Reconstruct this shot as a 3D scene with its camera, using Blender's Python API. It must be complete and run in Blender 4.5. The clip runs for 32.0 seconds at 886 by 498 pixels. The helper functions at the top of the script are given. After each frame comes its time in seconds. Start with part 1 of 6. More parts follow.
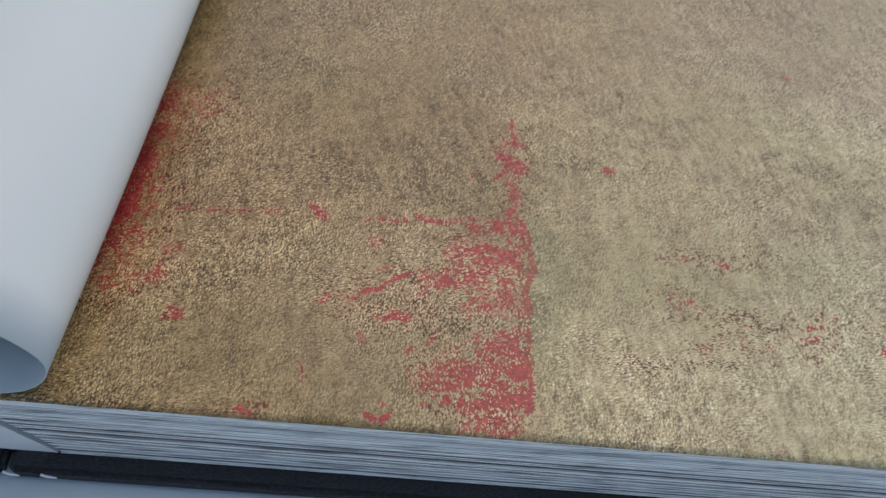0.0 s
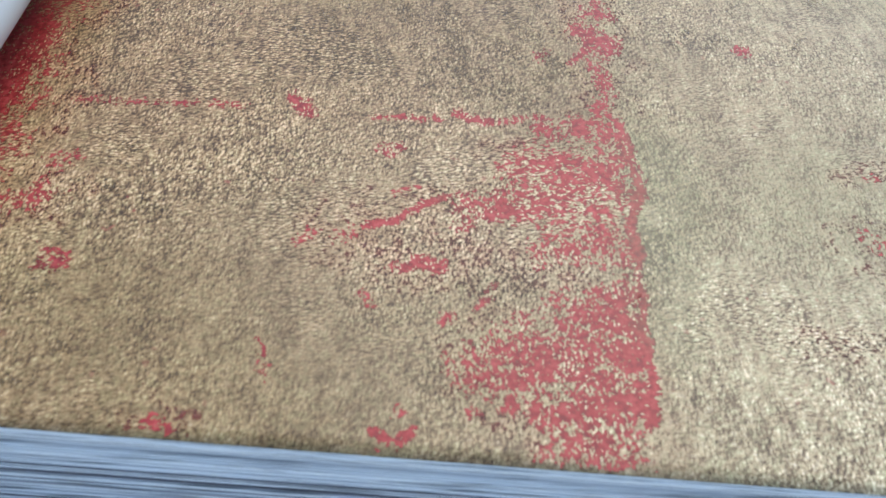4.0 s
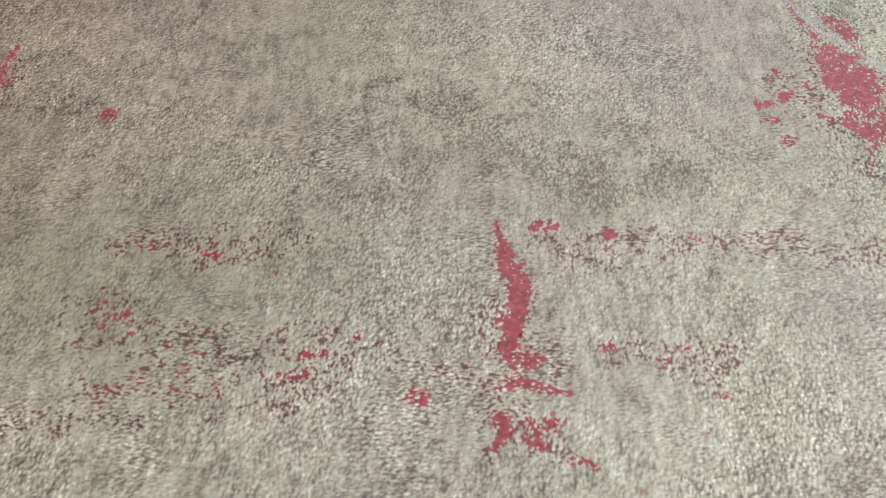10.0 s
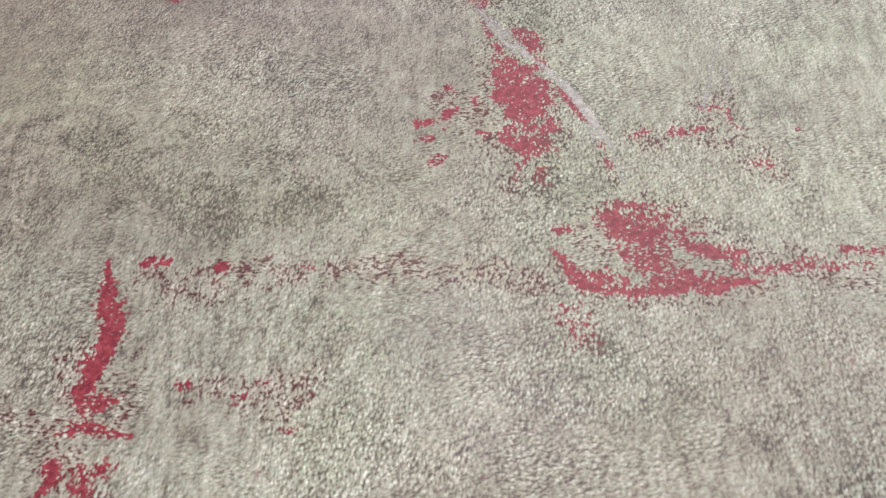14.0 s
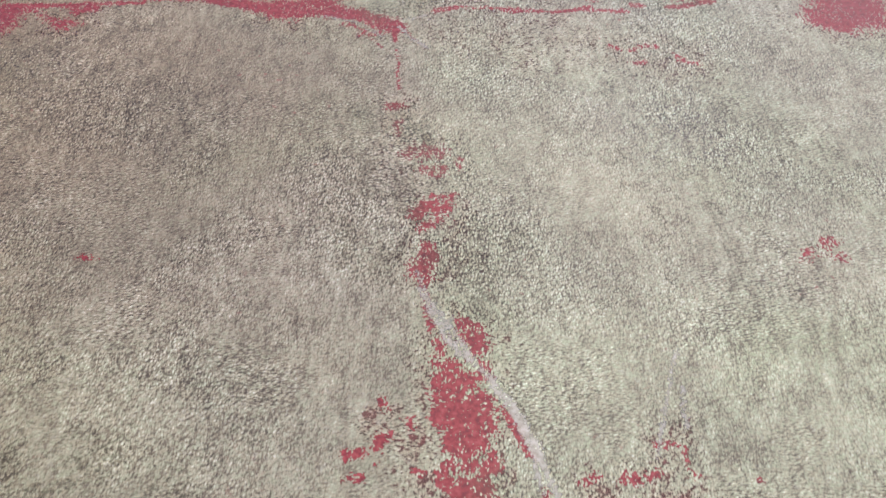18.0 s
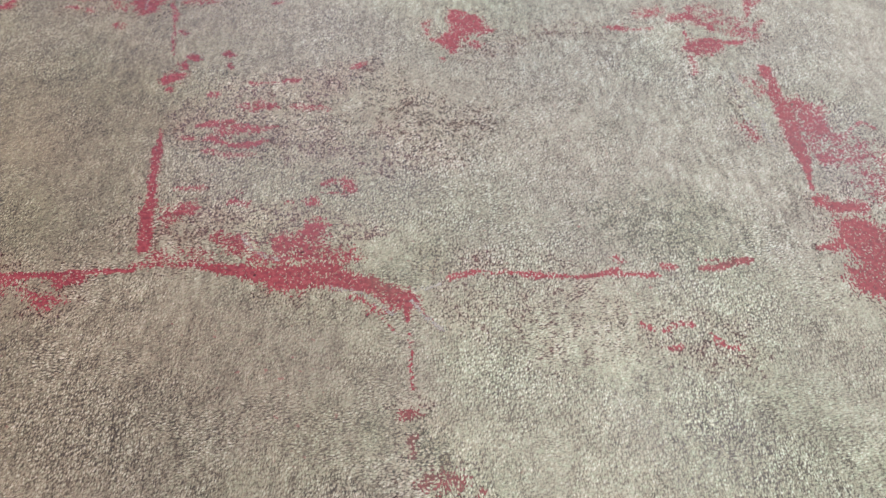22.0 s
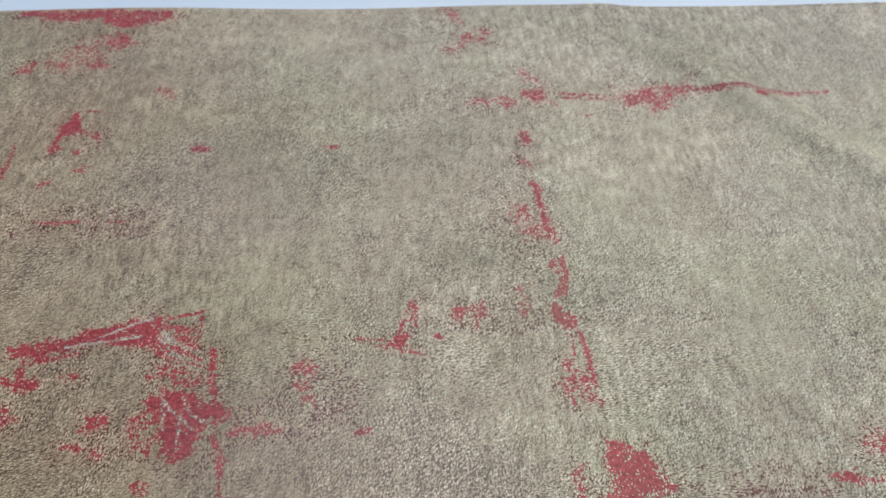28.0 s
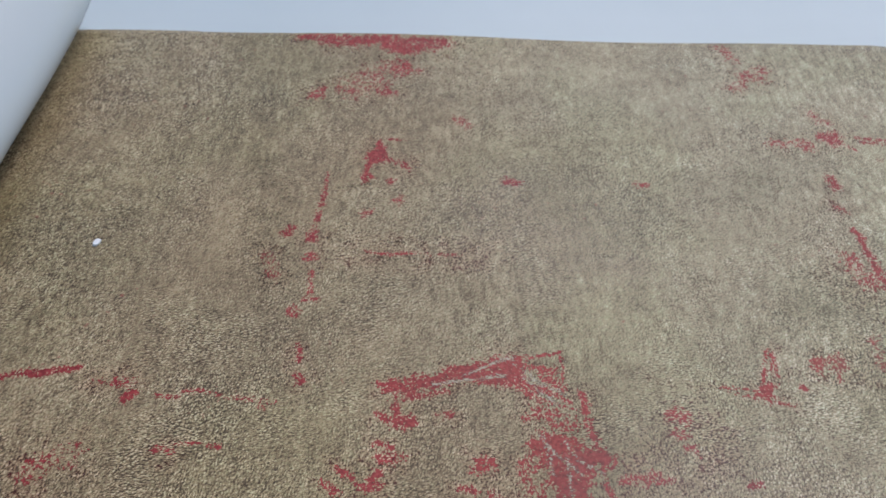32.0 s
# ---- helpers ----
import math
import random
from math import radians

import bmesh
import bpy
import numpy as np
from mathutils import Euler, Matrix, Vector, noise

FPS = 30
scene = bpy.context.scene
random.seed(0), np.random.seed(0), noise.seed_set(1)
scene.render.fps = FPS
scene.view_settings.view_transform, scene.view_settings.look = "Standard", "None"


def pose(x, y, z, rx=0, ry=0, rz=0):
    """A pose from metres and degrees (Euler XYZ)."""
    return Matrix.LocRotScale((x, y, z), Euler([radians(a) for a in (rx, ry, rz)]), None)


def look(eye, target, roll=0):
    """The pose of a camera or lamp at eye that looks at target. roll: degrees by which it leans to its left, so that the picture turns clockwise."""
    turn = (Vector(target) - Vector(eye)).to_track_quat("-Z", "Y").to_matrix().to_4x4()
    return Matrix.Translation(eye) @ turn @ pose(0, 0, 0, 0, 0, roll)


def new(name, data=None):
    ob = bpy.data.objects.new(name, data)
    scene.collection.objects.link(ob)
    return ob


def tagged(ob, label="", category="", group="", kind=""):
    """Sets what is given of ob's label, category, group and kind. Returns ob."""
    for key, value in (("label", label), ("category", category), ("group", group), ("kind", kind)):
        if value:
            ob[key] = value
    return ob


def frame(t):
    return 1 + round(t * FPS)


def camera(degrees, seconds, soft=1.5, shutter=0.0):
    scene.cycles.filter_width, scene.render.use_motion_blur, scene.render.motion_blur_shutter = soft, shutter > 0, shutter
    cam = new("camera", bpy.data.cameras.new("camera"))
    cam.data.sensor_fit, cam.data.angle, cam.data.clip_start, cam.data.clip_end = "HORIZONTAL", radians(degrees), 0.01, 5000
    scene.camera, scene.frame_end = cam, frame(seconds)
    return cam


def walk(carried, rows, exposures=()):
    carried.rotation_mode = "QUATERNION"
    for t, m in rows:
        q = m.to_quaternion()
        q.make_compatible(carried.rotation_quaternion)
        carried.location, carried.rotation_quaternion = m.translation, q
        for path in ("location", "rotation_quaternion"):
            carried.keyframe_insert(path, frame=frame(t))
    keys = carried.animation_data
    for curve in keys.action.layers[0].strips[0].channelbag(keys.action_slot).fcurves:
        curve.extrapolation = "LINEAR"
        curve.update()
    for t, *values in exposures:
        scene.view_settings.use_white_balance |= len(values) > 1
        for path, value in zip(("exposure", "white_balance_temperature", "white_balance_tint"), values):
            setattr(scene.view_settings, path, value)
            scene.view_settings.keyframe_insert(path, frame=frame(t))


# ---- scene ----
# One unit of the plan is 37.5 mm: the page is 36 cm tall, the stack of leaves 15 mm thick.
PATH = [
    (0, -0.04259, -0.09297, 0.11537, 42.768, -6.346, -3.535),
    (0.5, -0.04332, -0.08284, 0.09851, 42.707, -6.076, -3.409),
    (1, -0.04116, -0.07398, 0.08295, 42.560, -5.736, -3.283),
    (1.5, -0.04390, -0.06776, 0.07300, 42.293, -5.879, -3.318),
    (2, -0.04206, -0.06381, 0.06600, 42.332, -5.546, -3.171),
    (2.5, -0.04232, -0.06099, 0.06079, 42.345, -5.468, -3.207),
    (4.5, -0.03446, -0.05907, 0.07158, 40.550, -5.117, -2.281),
    (5, -0.02407, -0.06038, 0.07400, 40.237, -4.427, -1.353),
    (5.5, -0.01410, -0.06207, 0.07470, 40.375, -4.218, -1.137),
    (6, -0.00509, -0.06173, 0.07404, 40.381, -3.593, -0.633),
    (6.5, -0.00055, -0.06209, 0.07414, 40.300, -3.324, -0.590),
    (7, 0.00622, -0.06185, 0.07585, 40.140, -2.987, -0.326),
    (7.5, 0.01519, -0.06109, 0.08006, 39.651, -2.210, 0.206),
    (8, 0.02157, -0.06007, 0.08007, 39.761, -1.793, 0.092),
    (8.5, 0.03143, -0.05612, 0.08096, 39.507, -1.217, 0.036),
    (9, 0.03852, -0.05591, 0.07835, 39.784, -0.918, 0.008),
    (9.5, 0.04653, -0.05483, 0.07816, 39.821, -0.646, -0.029),
    (10, 0.05418, -0.05555, 0.08191, 39.599, -0.210, 0.021),
    (10.5, 0.06101, -0.05561, 0.08148, 39.777, 0.277, 0.005),
    (11, 0.06966, -0.05666, 0.08030, 40.224, 0.858, 0.069),
    (11.5, 0.07859, -0.05701, 0.07953, 40.162, 1.261, -0.106),
    (12, 0.08707, -0.05683, 0.08194, 40.057, 1.909, -0.145),
    (12.5, 0.09221, -0.05530, 0.08048, 40.405, 2.119, -0.488),
    (13, 0.09756, -0.05421, 0.08014, 40.146, 2.421, -0.635),
    (13.5, 0.09986, -0.05350, 0.07683, 40.782, 2.507, -1.115),
    (15.5, 0.10643, -0.04275, 0.09901, 38.982, 1.422, -2.197),
    (16, 0.10399, -0.03366, 0.09638, 40.086, -1.145, -2.026),
    (16.5, 0.10483, -0.02692, 0.09645, 39.632, -1.343, -2.081),
    (17, 0.10569, -0.02107, 0.09655, 40.198, -0.908, -2.008),
    (17.5, 0.10544, -0.01805, 0.09759, 40.090, -1.141, -2.154),
    (18, 0.10480, -0.01488, 0.09794, 41.018, -1.189, -2.198),
    (18.5, 0.10464, -0.01199, 0.09956, 42.511, -1.327, -2.343),
    (19, 0.10434, -0.00932, 0.10273, 42.507, -1.299, -2.355),
    (19.5, 0.10522, -0.00424, 0.10803, 42.680, -1.244, -2.490),
    (20, 0.10353, 0.00077, 0.11142, 42.633, -1.211, -2.477),
    (20.5, 0.10141, 0.00614, 0.11430, 42.709, -1.183, -2.502),
    (21, 0.10041, 0.01329, 0.11431, 42.706, -1.196, -2.487),
    (21.5, 0.10104, 0.01976, 0.11316, 42.862, -1.188, -2.527),
    (22, 0.10265, 0.02769, 0.11696, 42.841, -1.205, -2.556),
    (22.5, 0.10233, 0.03450, 0.11678, 42.712, -1.279, -2.631),
    (23, 0.10243, 0.04850, 0.12126, 42.548, -1.192, -2.628),
    (23.5, 0.10395, 0.06099, 0.12147, 42.276, -1.320, -2.865),
    (24, 0.10260, 0.07177, 0.12035, 42.471, -1.070, -2.635),
    (24.5, 0.10132, 0.08582, 0.11426, 42.338, -1.037, -2.605),
    (25, 0.10003, 0.09625, 0.11676, 42.159, -1.151, -2.718),
    (25.5, 0.09929, 0.10835, 0.11989, 42.342, -1.094, -2.751),
    (26, 0.09737, 0.11621, 0.12230, 42.299, -1.385, -2.927),
    (26.5, 0.09650, 0.12299, 0.12777, 42.339, -1.384, -2.882),
    (28.5, 0.07253, 0.13877, 0.13100, 42.495, -1.884, -3.345),
    (29, 0.06612, 0.14001, 0.13018, 42.579, -2.004, -3.511),
    (29.5, 0.05747, 0.14353, 0.12880, 42.543, -2.062, -3.444),
    (30, 0.04862, 0.14350, 0.12792, 42.811, -2.101, -3.075),
    (30.5, 0.03848, 0.14297, 0.13033, 43.004, -2.197, -2.701),
    (31, 0.03002, 0.14598, 0.12885, 43.085, -2.172, -1.873),
    (31.5, 0.02523, 0.14499, 0.12979, 43.175, -2.259, -1.235),
    (32, 0.01757, 0.14451, 0.13130, 43.041, -2.325, -0.533),
]
cam = camera(52.399, 32.0, soft=1.35, shutter=0.3)
cam.data.dof.use_dof, cam.data.dof.focus_distance, cam.data.dof.aperture_fstop = True, 0.125, 60.0
walk(cam, [(t, pose(*row)) for t, *row in PATH], exposures=[
    (0.0, -0.2, 6900, 8), (2.0, 0.39, 6400, 7), (4.5, 0.43, 6100, 7), (6.0, 0.36, 6050, 9), (10.0, 0.08, 6080, 16),
    (16.0, 0.14, 6030, 17), (20.0, 0.14, 6080, 13), (26.5, 0.14, 6100, 11), (28.5, -0.18, 6250, 9), (32.0, -0.34, 6300, 8),
])

# ---- light: soft daylight from a window side, beyond the head of the book ----
world = bpy.data.worlds.new("daylight")
scene.world = world
world.use_nodes = True
wn, wl = world.node_tree.nodes, world.node_tree.links
sky = wn.new("ShaderNodeTexSky")
sky.sky_type, sky.sun_disc = "NISHITA", False
sky.sun_elevation, sky.sun_rotation = radians(56), radians(28)
sky.air_density, sky.dust_density = 1.0, 3.0
wn["Background"].inputs["Strength"].default_value = 0.212
wl.new(sky.outputs["Color"], wn["Background"].inputs["Color"])
sun = new("sun", bpy.data.lights.new("sun", "SUN"))
sun.data.energy, sun.data.angle, sun.data.color = 0.48, radians(46), (1.0, 0.97, 0.93)
sun.matrix_world = look((0.26, 0.49, 0.83), (0, 0, 0))


# ---- materials ----
class Mat:
    """A node material with short calls."""

    def __init__(self, name, rough=0.5, spec=0.5, metal=0.0):
        self.m = bpy.data.materials.new(name)
        self.m.use_nodes = True
        self.n, self.l = self.m.node_tree.nodes, self.m.node_tree.links
        self.b = self.n["Principled BSDF"]
        self.b.inputs["Roughness"].default_value = rough
        self.b.inputs["Specular IOR Level"].default_value = spec
        self.b.inputs["Metallic"].default_value = metal
        self.coord = self.n.new("ShaderNodeTexCoord").outputs["Object"]

    def put(self, value, socket):
        if hasattr(value, "is_output"):
            self.l.new(value, socket)
        else:
            socket.default_value = value

    def noise(self, scale, detail=3.0, rough=0.55, vec=None, distort=0.0):
        t = self.n.new("ShaderNodeTexNoise")
        t.inputs["Scale"].default_value, t.inputs["Detail"].default_value = scale, detail
        t.inputs["Roughness"].default_value, t.inputs["Distortion"].default_value = rough, distort
        self.l.new(vec or self.coord, t.inputs["Vector"])
        return t.outputs["Fac"]

    def cells(self, scale, vec, turbulence):
        """Distance from the middle of rounded cells, 0 to about 0.9."""
        wild = self.n.new("ShaderNodeTexNoise")
        wild.inputs["Scale"].default_value, wild.inputs["Detail"].default_value = scale * 0.9, 1.0
        self.l.new(vec, wild.inputs["Vector"])
        push = self.n.new("ShaderNodeVectorMath")
        push.operation = "MULTIPLY_ADD"
        self.l.new(wild.outputs["Color"], push.inputs[0])
        push.inputs[1].default_value = (turbulence / scale,) * 3
        self.l.new(vec, push.inputs[2])
        t = self.n.new("ShaderNodeTexVoronoi")
        t.inputs["Scale"].default_value = scale
        self.l.new(push.outputs[0], t.inputs["Vector"])
        return t.outputs["Distance"]

    def stretch(self, sx, sy, sz, turn=0.0):
        t = self.n.new("ShaderNodeMapping")
        t.inputs["Scale"].default_value = (sx, sy, sz)
        t.inputs["Rotation"].default_value = (0, 0, radians(turn))
        self.l.new(self.coord, t.inputs["Vector"])
        return t.outputs["Vector"]

    def ramp(self, fac, *stops):
        t = self.n.new("ShaderNodeValToRGB")
        e = t.color_ramp.elements
        while len(e) < len(stops):
            e.new(0.5)
        for el, (p, c) in zip(e, stops):
            el.position = p
            el.color = (*c, 1) if isinstance(c, tuple) else (c, c, c, 1)
        self.l.new(fac, t.inputs["Fac"])
        return t.outputs["Color"]

    def math(self, op, a, b):
        t = self.n.new("ShaderNodeMath")
        t.operation = op
        self.put(a, t.inputs[0]), self.put(b, t.inputs[1])
        return t.outputs[0]

    def mix(self, fac, a, b, how="MIX"):
        t = self.n.new("ShaderNodeMix")
        t.data_type, t.blend_type = "RGBA", how
        self.put(fac, t.inputs[0])
        for v, s in ((a, t.inputs[6]), (b, t.inputs[7])):
            self.put((*v, 1) if isinstance(v, tuple) else v, s)
        return t.outputs[2]

    def axis(self, name):
        t = self.n.new("ShaderNodeSeparateXYZ")
        self.l.new(self.coord, t.inputs[0])
        return t.outputs[name]

    def random(self):
        return self.n.new("ShaderNodeObjectInfo").outputs["Random"]

    def colour(self, c):
        self.put((*c, 1) if isinstance(c, tuple) else c, self.b.inputs["Base Color"])
        return self

    def bump(self, height, strength, distance):
        t = self.n.new("ShaderNodeBump")
        t.inputs["Strength"].default_value, t.inputs["Distance"].default_value = strength, distance
        self.l.new(height, t.inputs["Height"])
        self.l.new(t.outputs["Normal"], self.b.inputs["Normal"])
        return self


def crumbs(m, dx=0.0, dy=0.0):
    """The grain of the crust, 0 to 1: rice-like crumbs, half a millimetre to a millimetre long, which lie differently from place to place."""
    shift = m.n.new("ShaderNodeVectorMath")
    shift.inputs[1].default_value = (dx, dy, 0)
    m.l.new(m.coord, shift.inputs[0])
    kept, m.coord = m.coord, shift.outputs[0]
    level, tilted = m.stretch(1.28, 0.82, 1, -14), m.stretch(0.84, 1.24, 1, 38)
    flat, slant = m.noise(2600, 1.6, 0.7, level, 0.35), m.noise(2600, 1.6, 0.7, tilted, 0.35)
    kernels_flat, kernels_slant = m.cells(1950, level, 1.0), m.cells(1950, tilted, 1.0)
    coarse = m.noise(1050, 1.0, 0.5, m.stretch(1.2, 0.85, 1, -28), 0.4)
    m.coord = kept
    lie = m.ramp(m.noise(55, 2, 0.5), (0.50, 0.0), (0.60, 1.0))

    def blend(a, b):
        return m.math("ADD", m.math("MULTIPLY", a, m.math("SUBTRACT", 1.0, lie)), m.math("MULTIPLY", b, lie))

    dome = m.math("SUBTRACT", 0.76, m.math("MULTIPLY", blend(kernels_flat, kernels_slant), 0.58))
    soft = m.math("ADD", m.math("MULTIPLY", blend(flat, slant), 0.46), m.math("MULTIPLY", coarse, 0.16))
    return m.math("ADD", soft, m.math("MULTIPLY", dome, 0.38))


def print_material():
    """The reproduced picture: a crumbly crust of pale grains on umber, warm by the gutter, greener and greyer outward.
    Shade on the gutter side is mixed into the warm colour.
    """
    m = Mat("printed_crust", 0.42, 0.29)

    def add(value, fac, amount):
        return m.math("ADD", value, m.math("MULTIPLY", m.math("SUBTRACT", fac, 0.5), amount))

    grain = crumbs(m)
    edge = m.math("SUBTRACT", crumbs(m, 0.00012, -0.00014), grain)
    # crisp crumbs in some fields, a smoothed and washed crust in others
    crisp = m.ramp(m.noise(30, 4, 0.6, None, 0.5), (0.34, 0.6), (0.5, 1.0), (0.62, 1.45))
    crisp = m.math("MULTIPLY", crisp, m.ramp(m.math("MULTIPLY", m.axis("Y"), 3.0), (0.05, 0.82), (0.16, 0.88), (0.36, 1.15), (0.66, 1.15), (0.80, 0.9)))
    crisp = m.math("MULTIPLY", crisp, m.ramp(m.math("ADD", m.math("MULTIPLY", m.axis("X"), 4.0), 0.5), (0.43, 1.35), (0.50, 1.0)))
    body = m.math("ADD", m.math("MULTIPLY", m.math("SUBTRACT", grain, 0.5), 1.12), m.math("MULTIPLY", edge, -0.62))
    form = m.math("ADD", m.math("MULTIPLY", body, crisp), 0.5)
    form = add(form, m.noise(34, 5, 0.65, None, 0.4), 0.11)
    form = add(form, m.noise(150, 4, 0.65, m.stretch(0.7, 1.3, 1, 35), 1.0), 0.18)
    form = add(form, m.noise(75, 3, 0.6, m.stretch(2.6, 0.6, 1, -32), 0.6), 0.15)
    form = add(form, m.noise(360, 2, 0.5, m.stretch(1.5, 0.8, 1, -38), 0.5), 0.22)
    hatch = m.noise(420, 2, 0.5, m.stretch(2.2, 0.55, 1, -28), 0.4)
    form = add(form, hatch, m.ramp(m.noise(22, 3, 0.5), (0.42, 0.04), (0.60, 0.34)))
    grey = m.ramp(form, (0.24, (0.075, 0.056, 0.034)), (0.38, (0.185, 0.147, 0.092)), (0.50, (0.350, 0.309, 0.198)), (0.62, (0.485, 0.437, 0.293)), (0.78, (0.76, 0.735, 0.56)))
    warm = m.ramp(form, (0.24, (0.052, 0.029, 0.011)), (0.38, (0.135, 0.089, 0.039)), (0.50, (0.262, 0.188, 0.092)), (0.62, (0.375, 0.282, 0.150)), (0.78, (0.66, 0.54, 0.33)))
    wander = m.math("ADD", m.axis("X"), m.math("MULTIPLY", m.math("SUBTRACT", m.noise(14, 3), 0.5), 0.06))
    # carries the darker warm tone outward up the page: shade put into the colour
    up = m.ramp(m.math("MULTIPLY", m.axis("Y"), 3.0), (0.0, 0.008), (0.30, 0.08), (0.55, 0.08), (0.74, 0.025))
    wander = m.math("SUBTRACT", wander, up)
    side = m.ramp(m.math("ADD", m.math("MULTIPLY", wander, 6.0), 0.5), (0.08, 0.0), (0.46, 0.52), (0.70, 0.88), (0.85, 1.0))
    top = m.ramp(m.math("MULTIPLY", m.axis("Y"), 3.0), (0.45, 0.0), (0.70, 0.40))
    base = m.mix(m.math("MAXIMUM", side, top), warm, grey)
    # the fields of the picture meet along the red seams: each is paler and greener beyond its seam
    ragged = m.math("MULTIPLY", m.math("SUBTRACT", m.noise(160, 3, 0.6), 0.5), 0.006)
    across, along = m.math("ADD", m.axis("X"), ragged), m.math("ADD", m.axis("Y"), ragged)

    def step(value, at, width):
        return m.ramp(m.math("ADD", m.math("MULTIPLY", m.math("SUBTRACT", value, at), 0.5 / width), 0.5), (0.0, 0.0), (1.0, 1.0))

    for where_x, soft, low, high, less, more in ((-0.0085, 0.0012, -0.1, 0.058, (0.96, 0.93, 0.88), (1.05, 1.09, 1.05)),
                                                (0.108, 0.004, 0.016, 0.128, (0.95, 0.92, 0.91), (1.04, 1.08, 1.02)),
                                                (0.056, 0.003, 0.136, 0.20, (0.92, 0.90, 0.88), (1.0, 1.0, 1.0)),
                                                (0.113, 0.003, 0.20, 0.31, (0.97, 0.95, 0.93), (1.04, 1.06, 1.03))):
        reach = m.math("MULTIPLY", step(along, low, 0.004), m.math("SUBTRACT", 1.0, step(along, high, 0.006)))
        base = m.mix(reach, base, m.mix(1.0, base, m.mix(step(across, where_x, soft), less, more), "MULTIPLY"))
    hue = m.ramp(m.noise(1300, 2, 0.6, None, 0.4), (0.36, (0.96, 1.0, 0.92)), (0.47, (1.0, 1.0, 1.0)), (0.56, (1.05, 0.96, 0.90)), (0.66, (1.0, 0.97, 1.03)))
    base = m.mix(0.8, base, hue, "MULTIPLY")
    tint = m.ramp(m.noise(26, 3, 0.5, None, 0.3), (0.38, (0.96, 1.0, 0.93)), (0.5, (1.0, 1.0, 1.0)), (0.62, (1.02, 0.985, 0.985)))
    base = m.mix(0.7, base, tint, "MULTIPLY")
    tone = m.ramp(m.noise(17, 6, 0.7), (0.3, 0.80), (0.5, 0.98), (0.7, 1.12))
    base = m.mix(1.0, base, tone, "MULTIPLY")
    fleck = m.ramp(m.noise(700, 2, 0.5), (0.68, 0.0), (0.72, 1.0))
    where = m.ramp(m.noise(40, 3), (0.50, 0.0), (0.66, 0.6))
    base = m.mix(m.math("MULTIPLY", fleck, where), base, (0.30, 0.06, 0.05))
    return m.colour(base).bump(m.noise(420, 3), 0.05, 0.0003)


def ground_material(name, dark, mid, light, strength=1.0, soft=0.02):
    """Ground that shows between the crumbs: the wear of the mark says how many crumbs still lie on it."""
    m = Mat(name, 0.42, 0.29)
    grain = crumbs(m)
    wear = m.n.new("ShaderNodeAttribute")
    wear.attribute_name = "wear"
    edge = m.math("ADD", m.math("MULTIPLY", m.math("SUBTRACT", wear.outputs["Fac"], 0.5), 0.15), 0.5)
    over = m.math("ADD", m.math("MULTIPLY", m.math("SUBTRACT", edge, grain), 0.5 / soft), 0.5)
    clamp = m.n.new("ShaderNodeClamp")
    m.l.new(over, clamp.inputs["Value"])
    m.l.new(m.math("MULTIPLY", clamp.outputs[0], strength), m.b.inputs["Alpha"])
    n = m.noise(1300, 3, 0.6)
    c = m.ramp(n, (0.34, dark), (0.5, mid), (0.68, light))
    c = m.mix(1.0, c, m.ramp(m.noise(60, 3), (0.3, 0.85), (0.7, 1.1)), "MULTIPLY")
    return m.colour(c).bump(m.noise(420, 3), 0.05, 0.0003)


def paper_material(name, tint, rough=0.5, spec=0.4):
    m = Mat(name, rough, spec)
    c = m.mix(1.0, tint, m.ramp(m.noise(9, 4), (0.3, 0.955), (0.7, 1.0)), "MULTIPLY")
    return m.colour(c).bump(m.noise(700, 2), 0.06, 0.0003)


def leaf_edge_material():
    """Cut edges of paper; each leaf takes its own grey, streaked along its length."""
    m = Mat("cut_leaf_edges", 0.6, 0.3)
    streak = m.noise(1.0, 4, 0.6, m.stretch(16, 1200, 2600))
    grey = m.ramp(m.random(), (0.0, (0.15, 0.135, 0.145)), (0.18, (0.42, 0.42, 0.43)), (0.34, (0.80, 0.81, 0.795)), (1.0, (0.89, 0.90, 0.875)))
    c = m.mix(1.0, grey, m.ramp(streak, (0.36, 0.42), (0.50, 1.0)), "MULTIPLY")
    return m.colour(c)


def cloth_material():
    m = Mat("black_book_cloth", 0.55, 0.4)
    weave = m.noise(1.0, 2, 0.5, m.stretch(1500, 2400, 1500))
    c = m.ramp(weave, (0.3, (0.010, 0.011, 0.013)), (0.7, (0.035, 0.037, 0.042)))
    return m.colour(c).bump(weave, 0.3, 0.0003)


def table_material():
    m = Mat("white_table", 0.38, 0.5)
    c = m.ramp(m.noise(7, 5, 0.6), (0.3, (0.50, 0.575, 0.60)), (0.7, (0.555, 0.625, 0.65)))
    return m.colour(c).bump(m.noise(240, 3), 0.05, 0.0004)


